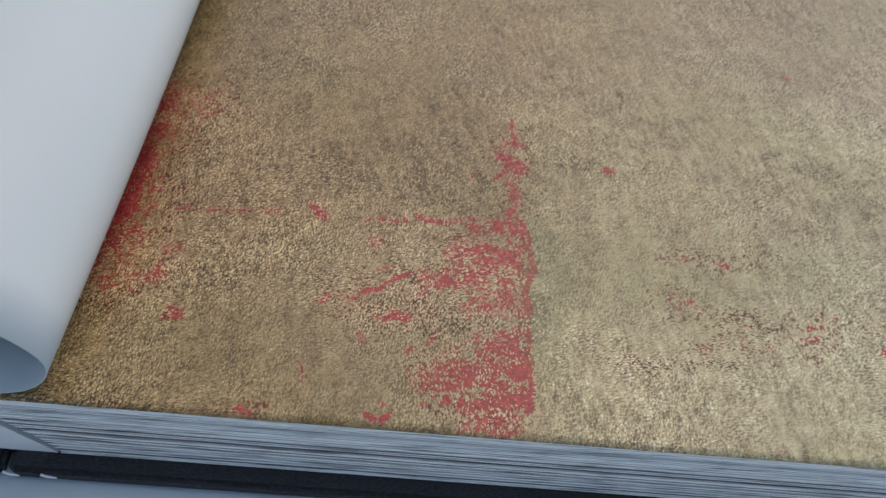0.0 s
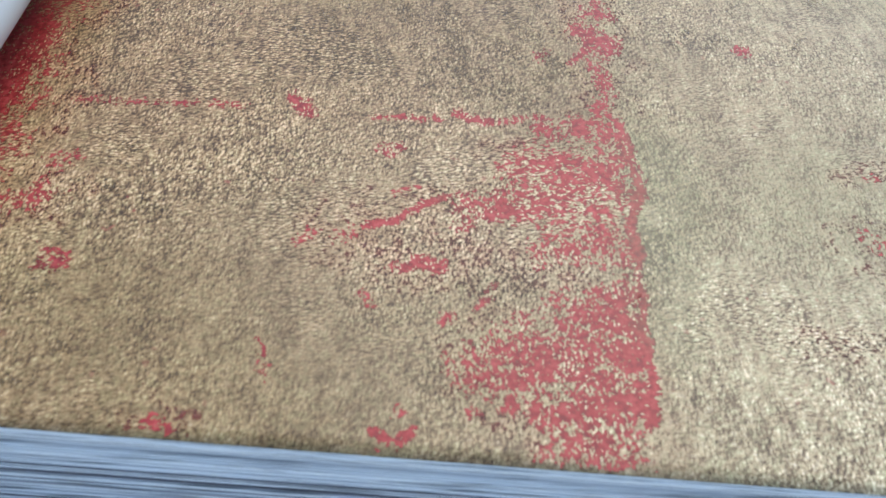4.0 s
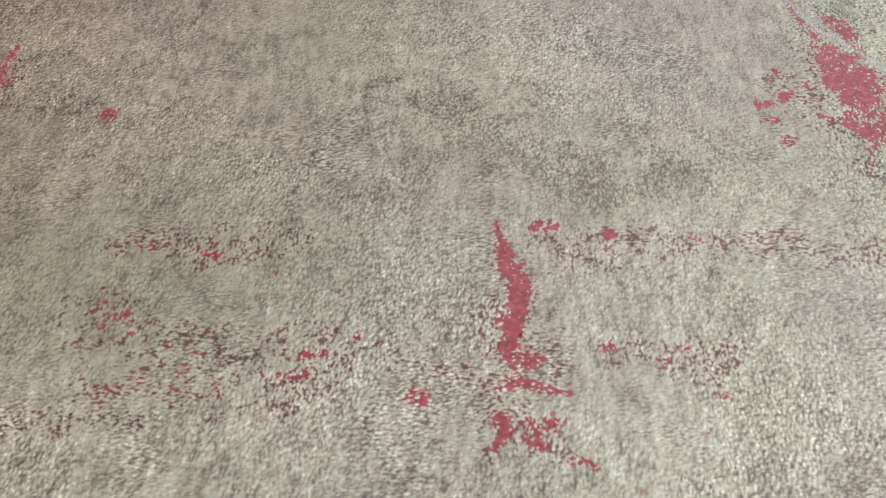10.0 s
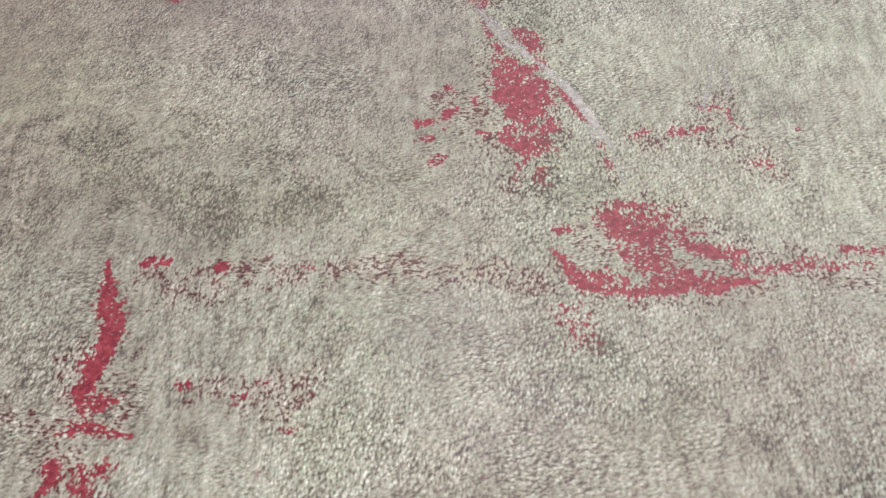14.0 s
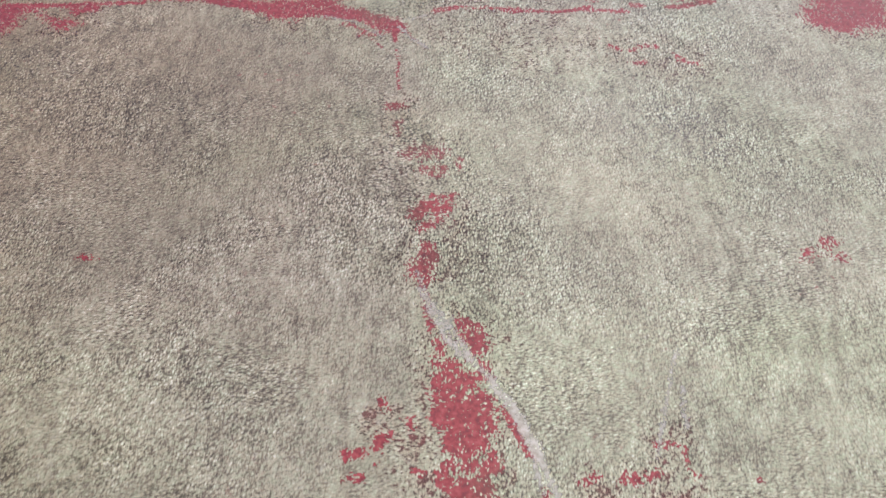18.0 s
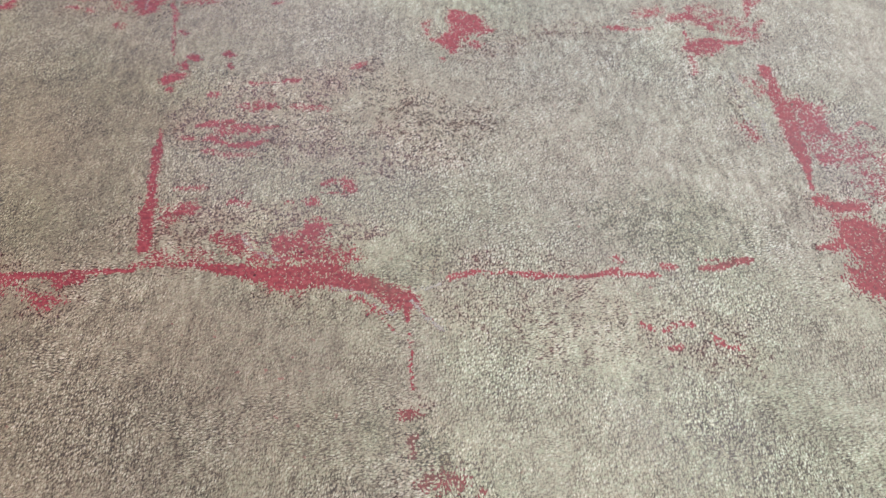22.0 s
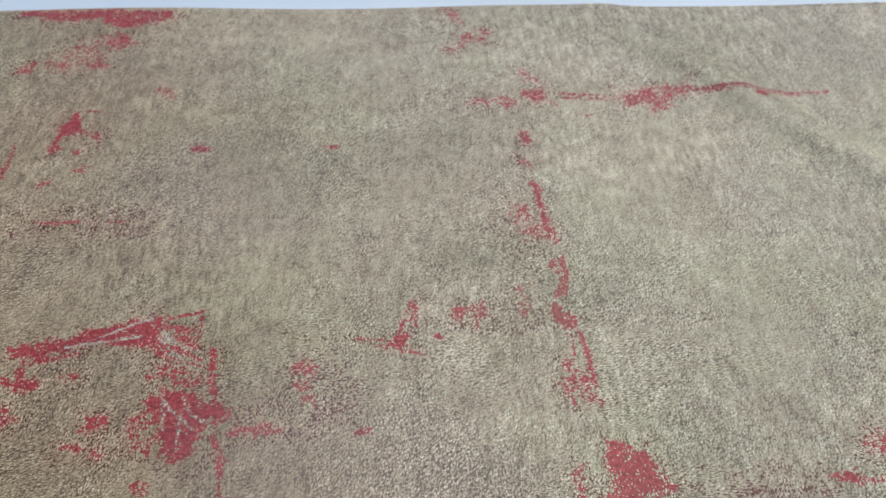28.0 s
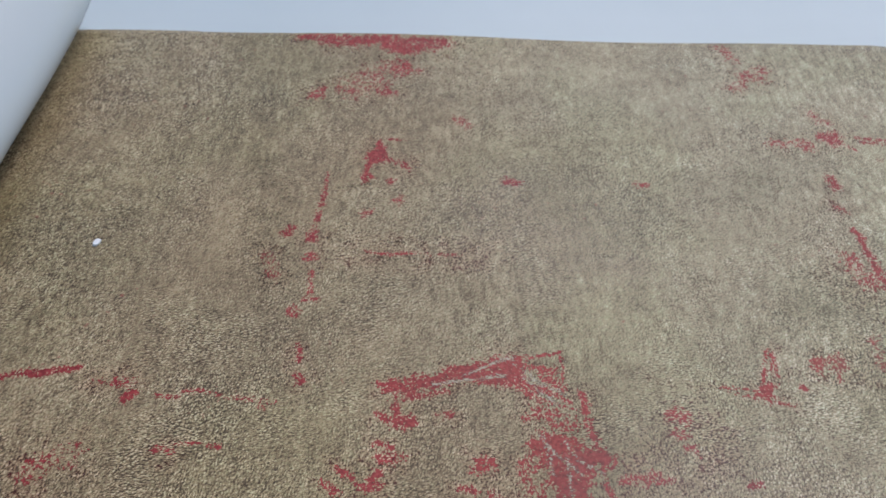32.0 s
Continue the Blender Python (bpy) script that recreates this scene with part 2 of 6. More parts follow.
PRINT = print_material()
RED = ground_material("red_ground", (0.17, 0.014, 0.015), (0.295, 0.028, 0.028), (0.41, 0.068, 0.062), 0.97, 0.014)
UMBER = ground_material("umber_rub", (0.082, 0.062, 0.031), (0.148, 0.112, 0.059), (0.23, 0.178, 0.10), 0.29, 0.05)
PALE = ground_material("pale_crease", (0.48, 0.41, 0.29), (0.64, 0.56, 0.41), (0.78, 0.70, 0.54), 0.62, 0.06)
CREVICE = ground_material("red_crevices", (0.12, 0.026, 0.02), (0.215, 0.034, 0.031), (0.29, 0.055, 0.047), 0.58, 0.025)
VIOLET = ground_material("violet_wash", (0.32, 0.235, 0.22), (0.47, 0.37, 0.35), (0.60, 0.495, 0.47), 0.12, 0.10)
GREEN = ground_material("green_wash", (0.19, 0.19, 0.09), (0.32, 0.32, 0.17), (0.44, 0.44, 0.26), 0.20, 0.10)
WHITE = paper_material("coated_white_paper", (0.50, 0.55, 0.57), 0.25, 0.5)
PLAIN = paper_material("plain_white_paper", (0.76, 0.77, 0.78), 0.6, 0.3)
EDGE, CLOTH, TABLE = leaf_edge_material(), cloth_material(), table_material()

# ---- helpers ----
U = 0.0375


def part(name, data, material, parent=None, label=""):
    """A mesh object from a bmesh or a mesh, under its thing."""
    if isinstance(data, bmesh.types.BMesh):
        me = bpy.data.meshes.new(name)
        data.to_mesh(me)
        data.free()
    else:
        me = data
    me.materials.append(material.m)
    ob = new(name, me)
    ob.parent = parent
    return tagged(ob, label)


def mesh_from(name, verts, faces, smooth=False):
    me = bpy.data.meshes.new(name)
    me.from_pydata([tuple(map(float, v)) for v in verts], [], [tuple(map(int, f)) for f in faces])
    if smooth:
        me.shade_smooth()
    me.update()
    return me


def foot(x):
    """The lower edge of the page, in plan units, at x."""
    return -0.487 - 0.0835 * (x + 2.36)


def head(x):
    return 9.086 + 0.006 * (x + 1.75)


def gutter(y):
    """The fold between the leaves: a line that bends a little on the way up."""
    y = np.asarray(y, float)
    k = (y + 0.5) / 9.6
    return -2.39 + 1.11 * k - 0.50 * k * k - 0.26 * np.exp(-(((y - 8.0) / 2.2) ** 2))


FORE = 6.6


def lift(x, y):
    """Height of the opened leaf over its mean plane, in plan units."""
    x, y = np.asarray(x, float), np.asarray(y, float)
    z = 0.045 * np.exp(-(((y - 0.75) / 0.5) ** 2)) / (1 + np.exp(-(x + 0.35) / 0.15)) / (1 + np.exp((x - 2.2) / 0.3))
    z = z - 0.012 * np.exp(-(((y + 0.75) / 0.30) ** 2))
    deep = (1 - np.exp(-np.clip((y + 0.45) / 0.5, 0, 9) ** 2)) * (1 - 0.75 / (1 + np.exp(-(y - 8.3) / 0.25)))
    z = z - 0.11 * np.exp(-np.clip(x - gutter(y), 0, 9) / 0.25) * deep
    # a slack ripple across the head of the page, by the fore edge
    r = (x - 4.54) * 0.785 + (y - 7.64) * 0.62
    z = z + (0.062 * np.exp(-(((r - 0.15) / 0.15) ** 2)) - 0.02 * np.exp(-(((r - 0.50) / 0.2) ** 2))) / (1 + np.exp(-(x - 3.55) / 0.12)) * (1 - 0.7 / (1 + np.exp(-(y - 8.7) / 0.1)))
    z = z + 0.012 * np.exp(-(((y - 9.1) / 0.3) ** 2)) * (0.6 + np.sin(2.3 * x + 0.6)) * (x > -1)
    return z


# ---- the table ----
bm = bmesh.new()
bmesh.ops.create_cube(bm, size=1, matrix=Matrix.Translation((0.05, 0.3, -0.0176 - 0.015)) @ Matrix.Diagonal((1.8, 1.2, 0.03, 1)))
bmesh.ops.bevel(bm, geom=bm.edges[:], offset=0.003, segments=3, affect="EDGES")
tagged(part("table_top", bm, TABLE), "plain white smooth table top under the open book", "table", kind="structure")

# ---- the book ----
book = tagged(new("book"), "open art book with a full-page print, black cloth cover", "book")


def cover_board(x0, x1, name):
    bm = bmesh.new()
    vs = []
    for z in (-0.469, -0.392):
        for x, top in ((x0, 0), (x1, 0), (x1, 1), (x0, 1)):
            vs.append(bm.verts.new((x * U, (head(x) + 0.10 if top else foot(x) - 0.085) * U, z * U)))
    for f in ((3, 2, 1, 0), (4, 5, 6, 7), (0, 1, 5, 4), (1, 2, 6, 5), (2, 3, 7, 6), (3, 0, 4, 7)):
        bm.faces.new([vs[i] for i in f])
    bmesh.ops.bevel(bm, geom=bm.edges[:], offset=0.0008, segments=2, affect="EDGES")
    return part(name, bm, CLOTH, book)


cover_board(-2.42, FORE + 0.12, "back_cover")
cover_board(-11.2, -2.44, "front_cover")
bm = bmesh.new()
bmesh.ops.create_cube(bm, size=1, matrix=Matrix.Translation((-2.42 * U, 4.3 * U, -0.44 * U)) @ Matrix.Diagonal((0.5 * U, 9.5 * U, 0.05 * U, 1)))
part("spine", bm, CLOTH, book)

# white sewing thread that shows on the cloth at the tail of the spine
for i, x in enumerate((-2.62, -2.44, -2.29)):
    cu = bpy.data.curves.new("thread", "CURVE")
    cu.dimensions, cu.bevel_depth, cu.bevel_resolution = "3D", 0.00022, 2
    sp = cu.splines.new("POLY")
    sp.points.add(3)
    for p, (dx, dz) in zip(sp.points, ((0, 0), (0.015, 0.012), (0.035, 0.012), (0.06, -0.004))):
        p.co = ((x + dx) * U, (foot(x) - 0.088 - dz * 0.3) * U, (-0.415 - dx * 0.45) * U, 1)
    th = new("thread", cu)
    cu.materials.append(PLAIN.m)
    th.parent = book


def leaf_slab(x0, x1, z0, z1, inset, mat, parent):
    """One leaf, or a few that lie close, of the stack; its inner edge leaves the fold a little above the foot."""
    rim = [(x0, foot(x0) + inset), (x1, foot(x1) + inset), (x1, head(x1) - inset), (-1.25, head(-1.25) - inset), (-1.72, -0.42)]
    vs = [(x * U, y * U, z * U) for z in (z0, z1) for x, y in rim]
    fs = ((4, 3, 2, 1, 0), (5, 6, 7, 8, 9), (0, 1, 6, 5), (1, 2, 7, 6), (2, 3, 8, 7), (3, 4, 9, 8), (4, 0, 5, 9))
    return part("leaf", mesh_from("leaf", vs, fs), mat, parent)


rng = random.Random(4)
stack = new("leaf_stack")
stack.parent = book
z = -0.391
while z < -0.05:
    d = rng.choice((0.0035, 0.005, 0.007, 0.010))
    up = (z + 0.391) / 0.36
    leaf_slab(-2.22 - 0.36 * up**1.3, FORE - 0.02 * rng.random(), z, z + d - 0.0012, rng.uniform(0.0, 0.010), EDGE, stack)
    z += d

# the leaves already turned: one smooth white wedge whose inner side leans along the fold
vs = []
for z, x1 in ((-0.391, -2.235), (-0.03, -2.60)):
    for x, top in ((-11.0, 0), (x1, 0), (x1, 1), (-11.0, 1)):
        vs.append((x * U, (head(x) - 0.004 if top else foot(x) + 0.004) * U, z * U))
part("turned_leaves", mesh_from("turned_leaves", vs, ((3, 2, 1, 0), (4, 5, 6, 7), (0, 1, 5, 4), (1, 2, 6, 5), (2, 3, 7, 6), (3, 0, 4, 7))), PLAIN, book)


def opened_page(name, drop, thick, material, label):
    """A leaf that follows lift(): a fine sheet with its own thickness."""
    nx, ny = 210, 240
    s, t = np.meshgrid(np.linspace(0, 1, nx + 1), np.linspace(0, 1, ny + 1))
    ymid = -0.5 + 9.6 * t
    g = gutter(ymid) - 0.05 * np.exp(-(((ymid + 0.5) / 0.35) ** 2))
    x = g + (FORE - g) * s
    lo = -0.487 - 0.0835 * (x + 2.36)
    hi = 9.086 + 0.006 * (x + 1.75)
    y = lo + (hi - lo) * t
    top = np.stack([x, y, lift(x, y) - drop], -1).reshape(-1, 3)
    n = len(top)
    verts = np.r_[top, top - (0, 0, thick)] * U
    idx = np.arange(n).reshape(ny + 1, nx + 1)
    q = np.stack([idx[:-1, :-1], idx[:-1, 1:], idx[1:, 1:], idx[1:, :-1]], -1).reshape(-1, 4)
    ring = [*idx[0, :], *idx[1:, -1], *idx[-1, -2::-1], *idx[-2:0:-1, 0]]
    sides = [(b, a, a + n, b + n) for a, b in zip(ring, ring[1:] + ring[:1])]
    return part(name, mesh_from(name, verts, [*q, *(q[:, ::-1] + n), *sides], True), material, book, label)


for drop, thick in ((0.0065, 0.010), (0.0185, 0.020)):
    opened_page("leaf", drop, thick, EDGE, "white leaf under the printed one")
page = opened_page("printed_page", 0.0, 0.005, PRINT, "full-page print of a crumbly beige crust with red ground showing")


def turned_leaf():
    """The facing leaf, white and glossy, which bulges over the gutter and curls away to the left."""
    cross = [(-0.42, -0.02), (-0.22, -0.005), (0.0, 0.012), (0.12, 0.04), (0.195, 0.11), (0.215, 0.21), (0.15, 0.33), (0.0, 0.48), (-0.24, 0.68), (-0.55, 0.98),
             (-1.0, 1.28), (-1.8, 1.56), (-3.0, 1.62), (-4.6, 1.30), (-6.3, 0.80), (-8.0, 0.25)]
    pts = []
    for i in range(len(cross) - 1):
        p0, p1, p2, p3 = (Vector(cross[max(0, min(len(cross) - 1, i + j))]) for j in (-1, 0, 1, 2))
        for s in np.linspace(0, 1, 6, endpoint=False):
            pts.append(0.5 * (2 * p1 + (p2 - p0) * s + (2 * p0 - 5 * p1 + 4 * p2 - p3) * s * s + (3 * p1 - p0 - 3 * p2 + p3) * s**3))
    pts.append(Vector(cross[-1]))
    ny = 40
    verts, faces = [], []
    for side in (0, 1):
        for j in range(ny + 1):
            y = foot(-2.4) + 0.01 + (head(-1.8) - foot(-2.4) + 0.40) * j / ny
            fold_at = float(gutter(min(y, 9.1))) + 0.11 * math.exp(-(((y - 8.4) / 1.2) ** 2))
            for i, p in enumerate(pts):
                a, b = pts[max(0, i - 1)], pts[min(len(pts) - 1, i + 1)]
                nrm = Vector((b.y - a.y, -(b.x - a.x))).normalized() * (0.0 if side == 0 else -0.006)
                sway = 0.02 * math.sin(y * 0.7) * min(1.0, p.y)
                verts.append(((fold_at + p.x + nrm.x) * U, y * U, (p.y + nrm.y + sway) * U))
    m, n = len(pts), len(pts) * (ny + 1)
    for j in range(ny):
        for i in range(m - 1):
            a = j * m + i
            faces += [(a, a + m, a + m + 1, a + 1), (a + n, a + 1 + n, a + m + 1 + n, a + m + n)]
    rim = [*range(m), *(j * m + m - 1 for j in range(1, ny + 1)), *range(ny * m + m - 2, ny * m - 1, -1), *(j * m for j in range(ny - 1, 0, -1))]
    faces += [(a, b, b + n, a + n) for a, b in zip(rim, rim[1:] + rim[:1])]
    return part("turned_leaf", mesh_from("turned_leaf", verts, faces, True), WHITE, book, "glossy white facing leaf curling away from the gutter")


turned_leaf()

# ---- the marks of the print: broken fields of red, dark rubs and a pale crease, in millimetres on the page ----
LATTICE = np.random.RandomState(7).rand(3, 256, 256)


def value_noise(x, y, layer):
    xi, yi = np.floor(x).astype(int), np.floor(y).astype(int)
    fx, fy = x - xi, y - yi
    fx, fy = fx * fx * (3 - 2 * fx), fy * fy * (3 - 2 * fy)
    t = LATTICE[layer]
    a, b = t[yi % 256, xi % 256], t[yi % 256, (xi + 1) % 256]
    c, d = t[(yi + 1) % 256, xi % 256], t[(yi + 1) % 256, (xi + 1) % 256]
    return (a + (b - a) * fx) * (1 - fy) + (c + (d - c) * fx) * fy


CELL, GX, GY = 0.36, 980, 1080
col, row = np.meshgrid(np.arange(GX), np.arange(GY))
jitter = np.random.RandomState(5).rand(2, GY, GX) - 0.5
GRID_X, GRID_Y = -98.0 + CELL * (col + 0.7 * jitter[0]), -36.0 + CELL * (row + 0.7 * jitter[1])
MARKS, LAYERS = [], {}
# the large red field ends along a ragged, sharp seam
SEAM_Y, SEAM_X = (-24.0, -19.4, -15.8, -9.3, -2.4, -0.3, 4.3, 9.5, 15.0, 21.2), (-13.4, -11.8, -11.1, -10.6, -9.9, -9.2, -9.1, -7.1, -7.1, -8.6)


def mark(name, material, density, spine):
    """A ragged field along a spine of (x, y, width) in mm; density 1 is whole, lower is worn to specks."""
    sp = np.array(spine, float)
    pad = sp[:, 2].max() * 0.9 + 1.0
    (i0, j0), (i1, j1) = (np.clip(((v - (-98.0, -36.0)) / CELL).astype(int), 0, (GX - 1, GY - 1)) for v in (sp[:, :2].min(0) - pad, sp[:, :2].max(0) + pad))
    px, py = GRID_X[j0:j1, i0:i1], GRID_Y[j0:j1, i0:i1]
    wide = name.endswith(("patch", "wash", "rub", "field"))
    sway = min(1.8, (0.95 if name.endswith("fleck") else 0.65) * float(np.median(sp[:, 2])) + 0.2)
    if name.endswith("streak"):
        sway = min(0.9, 0.32 * float(np.median(sp[:, 2])) + 0.12)
    wx = px + sway * (value_noise(px / 3.1, py / 3.1, 0) - 0.5) + 0.6 * sway * (value_noise(px / 0.9, py / 0.9, 1) - 0.5)
    wy = py + sway * (value_noise(px / 3.1 + 40, py / 3.1, 1) - 0.5) + 0.6 * sway * (value_noise(px / 0.9 + 17, py / 0.9, 2) - 0.5)
    depth = np.full(px.shape, -9.0)
    for (ax, ay, aw), (bx, by, bw) in zip(sp[:-1], sp[1:]):
        ll = max((bx - ax) ** 2 + (by - ay) ** 2, 1e-9)
        s = np.clip(((wx - ax) * (bx - ax) + (wy - ay) * (by - ay)) / ll, 0, 1)
        half = np.maximum(0.5 * (aw + (bw - aw) * s) * 1.05, 0.12)
        depth = np.maximum(depth, 1 - np.hypot(wx - ax - s * (bx - ax), wy - ay - s * (by - ay)) / half)
    core = np.clip((depth + 0.45) / (1.05 if wide else 0.85), 0, 1)
    core = core * core * (3 - 2 * core)
    mid = 0.55 * value_noise(px / 1.9, py / 1.5 + 5, 1) + 0.45 * value_noise(px / 0.75, py / 0.6, 2)
    wear = density * core + (mid - 0.5) * (1.1 if density < 0.8 else 0.75) * np.sqrt(core)
    field, owner = LAYERS.setdefault(name.split("_")[0 if name.startswith("red") else 1], (np.zeros((GY, GX)), np.full((GY, GX), -1)))
    more = wear > field[j0:j1, i0:i1]
    field[j0:j1, i0:i1][more] = wear[more]
    owner[j0:j1, i0:i1][more] = len(MARKS)
    MARKS.append((name, material))
    if name == "red_patch":  # worn crevices round every open patch
        mark("crevice_field", CREVICE, 0.11, [(x, y, 1.5 * w + 2.0) for x, y, w in spine])


def lay_marks():
    """Cut each layer into its marks, so that no two marks of a layer lie over one another."""
    x, y = GRID_X.ravel(), GRID_Y.ravel()
    idx = np.arange(GX * GY).reshape(GY, GX)
    for height, (kind, (field, owner)) in enumerate((k, LAYERS[k]) for k in ("field", "red", "rub", "wash", "crease")):
        least = {"wash": 0.05, "rub": 0.05}.get(kind, 0.04)
        field[(GRID_Y < foot(GRID_X / 37.5) * 37.5 + 0.4) | (GRID_Y > head(GRID_X / 37.5) * 37.5 - 0.4)] = 0
        if kind in ("red", "field"):
            near = (GRID_Y > SEAM_Y[0]) & (GRID_Y < SEAM_Y[-1]) & (np.abs(GRID_X + 6) < 8)
            past = GRID_X - np.interp(GRID_Y, SEAM_Y, SEAM_X) - 0.9 * (value_noise(GRID_X / 1.1, GRID_Y / 1.1, 0) - 0.5)
            field[near & (past > 0.35)] = 0
        f, o = field.ravel(), owner.ravel()
        a, b, c, d = idx[:-1, :-1], idx[:-1, 1:], idx[1:, 1:], idx[1:, :-1]
        keep = np.maximum(np.maximum(field[:-1, :-1], field[:-1, 1:]), np.maximum(field[1:, 1:], field[1:, :-1])) > least
        a, b, c, d = a[keep], b[keep], c[keep], d[keep]
        tri = np.r_[np.stack([a, b, c], 1), np.stack([a, c, d], 1)]
        best = tri[np.arange(len(tri)), f[tri].argmax(1)]
        mine = o[best]
        order = np.argsort(mine, kind="stable")
        tri, mine = tri[order], mine[order]
        for chunk in np.split(tri, np.flatnonzero(np.diff(mine)) + 1):
            k = o[chunk[0][f[chunk[0]].argmax()]]
            if k < 0 or len(chunk) < 6:
                continue
            name, material = MARKS[k]
            used, t = np.unique(chunk, return_inverse=True)
            t = t.reshape(-1, 3)
            px, py = x[used], y[used]
            pz = lift(px / 37.5, py / 37.5) * 37.5 + 0.015 + 0.012 * height
            me = bpy.data.meshes.new(name)
            me.vertices.add(len(px))
            me.vertices.foreach_set("co", (np.stack([px, py, pz], 1) * 0.001).ravel())
            me.loops.add(t.size)
            me.loops.foreach_set("vertex_index", t.ravel().astype(np.int32))
            me.polygons.add(len(t))
            me.polygons.foreach_set("loop_start", np.arange(0, t.size, 3, dtype=np.int32))
            me.update(calc_edges=True)
            me.attributes.new("wear", "FLOAT", "POINT").data.foreach_set("value", f[used].astype(np.float32))
            part(name, me, material, page)


mark("red_streak", RED, 0.35, [(-70.2, 22.0, 0.9), (-56.7, 21.4, 0.8)])
mark("red_streak", RED, 0.403, [(-54.7, 21.4, 0.9), (-51.8, 21.4, 0.9)])
mark("red_fleck", RED, 0.92, [(9.5, 33.4, 1.4), (10.8, 33.5, 1.4)])
mark("red_patch", RED, 0.3, [(-75.6, 6.2, 3.7), (-71.2, 6.9, 3.6)])
mark("red_fleck", RED, 0.43, [(-70.6, 12.4, 1.9), (-68.3, 12.0, 1.5)])
mark("red_streak", RED, 0.88, [(-79.9, 21.3, 3.8), (-80.2, 28.0, 6.6), (-80.1, 36.5, 8.9)])
mark("red_patch", RED, 0.508, [(-55.4, -19.8, 1.2), (-53.7, -20.0, 0.8)])
mark("red_streak", RED, 0.565, [(-46.5, -21.8, 0.7), (-44.3, -22.0, 0.5)])
mark("red_fleck", RED, 0.374, [(-67.5, -2.4, 2.2), (-66.2, -2.7, 2.1)])
mark("red_fleck", RED, 0.3, [(-47.1, -11.3, 0.6), (-46.1, -16.0, 0.5)])
mark("red_streak", RED, 0.236, [(24.3, -1.6, 0.6), (26.3, -1.9, 0.6), (28.6, -2.5, 0.5)])
mark("red_fleck", RED, 0.229, [(34.1, -4.8, 0.5), (37.1, -5.0, 0.6)])
mark("red_fleck", RED, 0.229, [(22.6, -5.4, 0.8), (23.4, -5.3, 0.8)])
mark("red_fleck", RED, 0.189, [(18.4, -6.8, 0.5), (19.6, -6.6, 0.5)])
mark("red_fleck", RED, 0.229, [(26.5, -4.4, 0.9), (27.5, -4.0, 0.9)])
mark("red_fleck", RED, 0.229, [(26.1, -6.4, 0.5), (27.6, -6.5, 0.5)])
mark("red_fleck", RED, 0.318, [(29.6, -7.5, 0.9), (30.7, -7.6, 0.9)])
mark("red_streak", RED, 0.283, [(18.4, 11.8, 0.7), (20.4, 11.7, 0.7)])
mark("red_streak", RED, 0.337, [(25.1, 11.4, 0.9), (28.2, 10.6, 0.8)])
mark("red_patch", RED, 0.166, [(15.7, 3.1, 2.0), (19.1, 1.0, 1.9)])
mark("red_streak", RED, 0.35, [(138.5, 10.2, 0.8), (142.8, 12.1, 0.8)])
mark("red_fleck", RED, 0.094, [(113.4, 4.9, 2.8), (115.2, 1.1, 2.7)])
mark("red_streak", RED, 0.565, [(146.6, 12.6, 1.3), (151.1, 12.3, 1.0)])
mark("red_streak", RED, 0.672, [(151.0, 11.9, 0.6), (156.2, 11.7, 0.6), (160.9, 11.7, 0.6)])
mark("red_streak", RED, 0.35, [(157.1, 14.5, 1.4), (161.8, 14.2, 1.4)])
mark("red_streak", RED, 0.457, [(141.2, 10.5, 1.3), (148.1, 10.3, 1.0)])
mark("red_streak", RED, 0.35, [(163.2, 19.6, 1.7), (160.8, 19.3, 0.9)])
mark("red_fleck", RED, 0.25, [(162.4, 68.2, 1.8), (167.1, 68.6, 2.6)])
mark("red_fleck", RED, 0.5, [(165.5, 71.1, 1.3), (167.7, 70.4, 1.6)])
mark("red_fleck", RED, 0.4, [(59.0, 70.0, 0.9), (61.1, 69.4, 0.8)])
mark("red_streak", RED, 0.726, [(136.8, 303.1, 4.6), (142.5, 303.9, 6.4), (146.9, 305.7, 3.7), (152.0, 306.6, 1.9)])
mark("red_fleck", RED, 0.486, [(141.1, 299.6, 3.1), (144.7, 300.6, 3.1)])
mark("red_fleck", RED, 0.874, [(166.2, 303.0, 1.9), (168.4, 302.5, 2.6)])
mark("red_streak", RED, 0.672, [(152.5, 305.6, 1.0), (185.1, 305.6, 0.6)])
mark("red_streak", RED, 0.74, [(-52.9, 235.3, 1.2), (-46.3, 236.1, 1.5), (-39.8, 237.1, 1.0)])
mark("red_patch", RED, 0.263, [(-42.3, 216.5, 3.3), (-36.3, 220.6, 3.4)])
mark("red_streak", RED, 0.618, [(134.9, 10.3, 1.2), (141.2, 10.6, 0.7)])
mark("red_streak", RED, 0.587, [(140.6, 306.0, 2.2), (151.0, 306.5, 2.9)])
mark("red_fleck", RED, 0.569, [(141.3, 301.8, 2.6), (143.0, 301.6, 2.6)])
mark("dark_rub", UMBER, 0.7, [(171.5, 182.2, 0.9), (172.9, 174.7, 1.0), (174.4, 168.4, 0.9)])
mark("dark_rub", UMBER, 0.42, [(62.8, 26.9, 3.5), (69.9, 21.9, 3.8), (76.3, 19.8, 3.1)])
mark("dark_rub", UMBER, 0.45, [(75.6, 19.8, 2.7), (83.6, 23.5, 3.4), (94.1, 28.2, 4.0)])
mark("dark_rub", UMBER, 0.38, [(90.5, 27.3, 3.6), (93.4, 31.4, 3.7)])
mark("dark_rub", UMBER, 0.34, [(41.7, 33.4, 6.1), (44.2, 31.1, 5.9)])
mark("dark_rub", UMBER, 0.36, [(52.7, 37.0, 5.3), (55.9, 33.4, 6.1)])
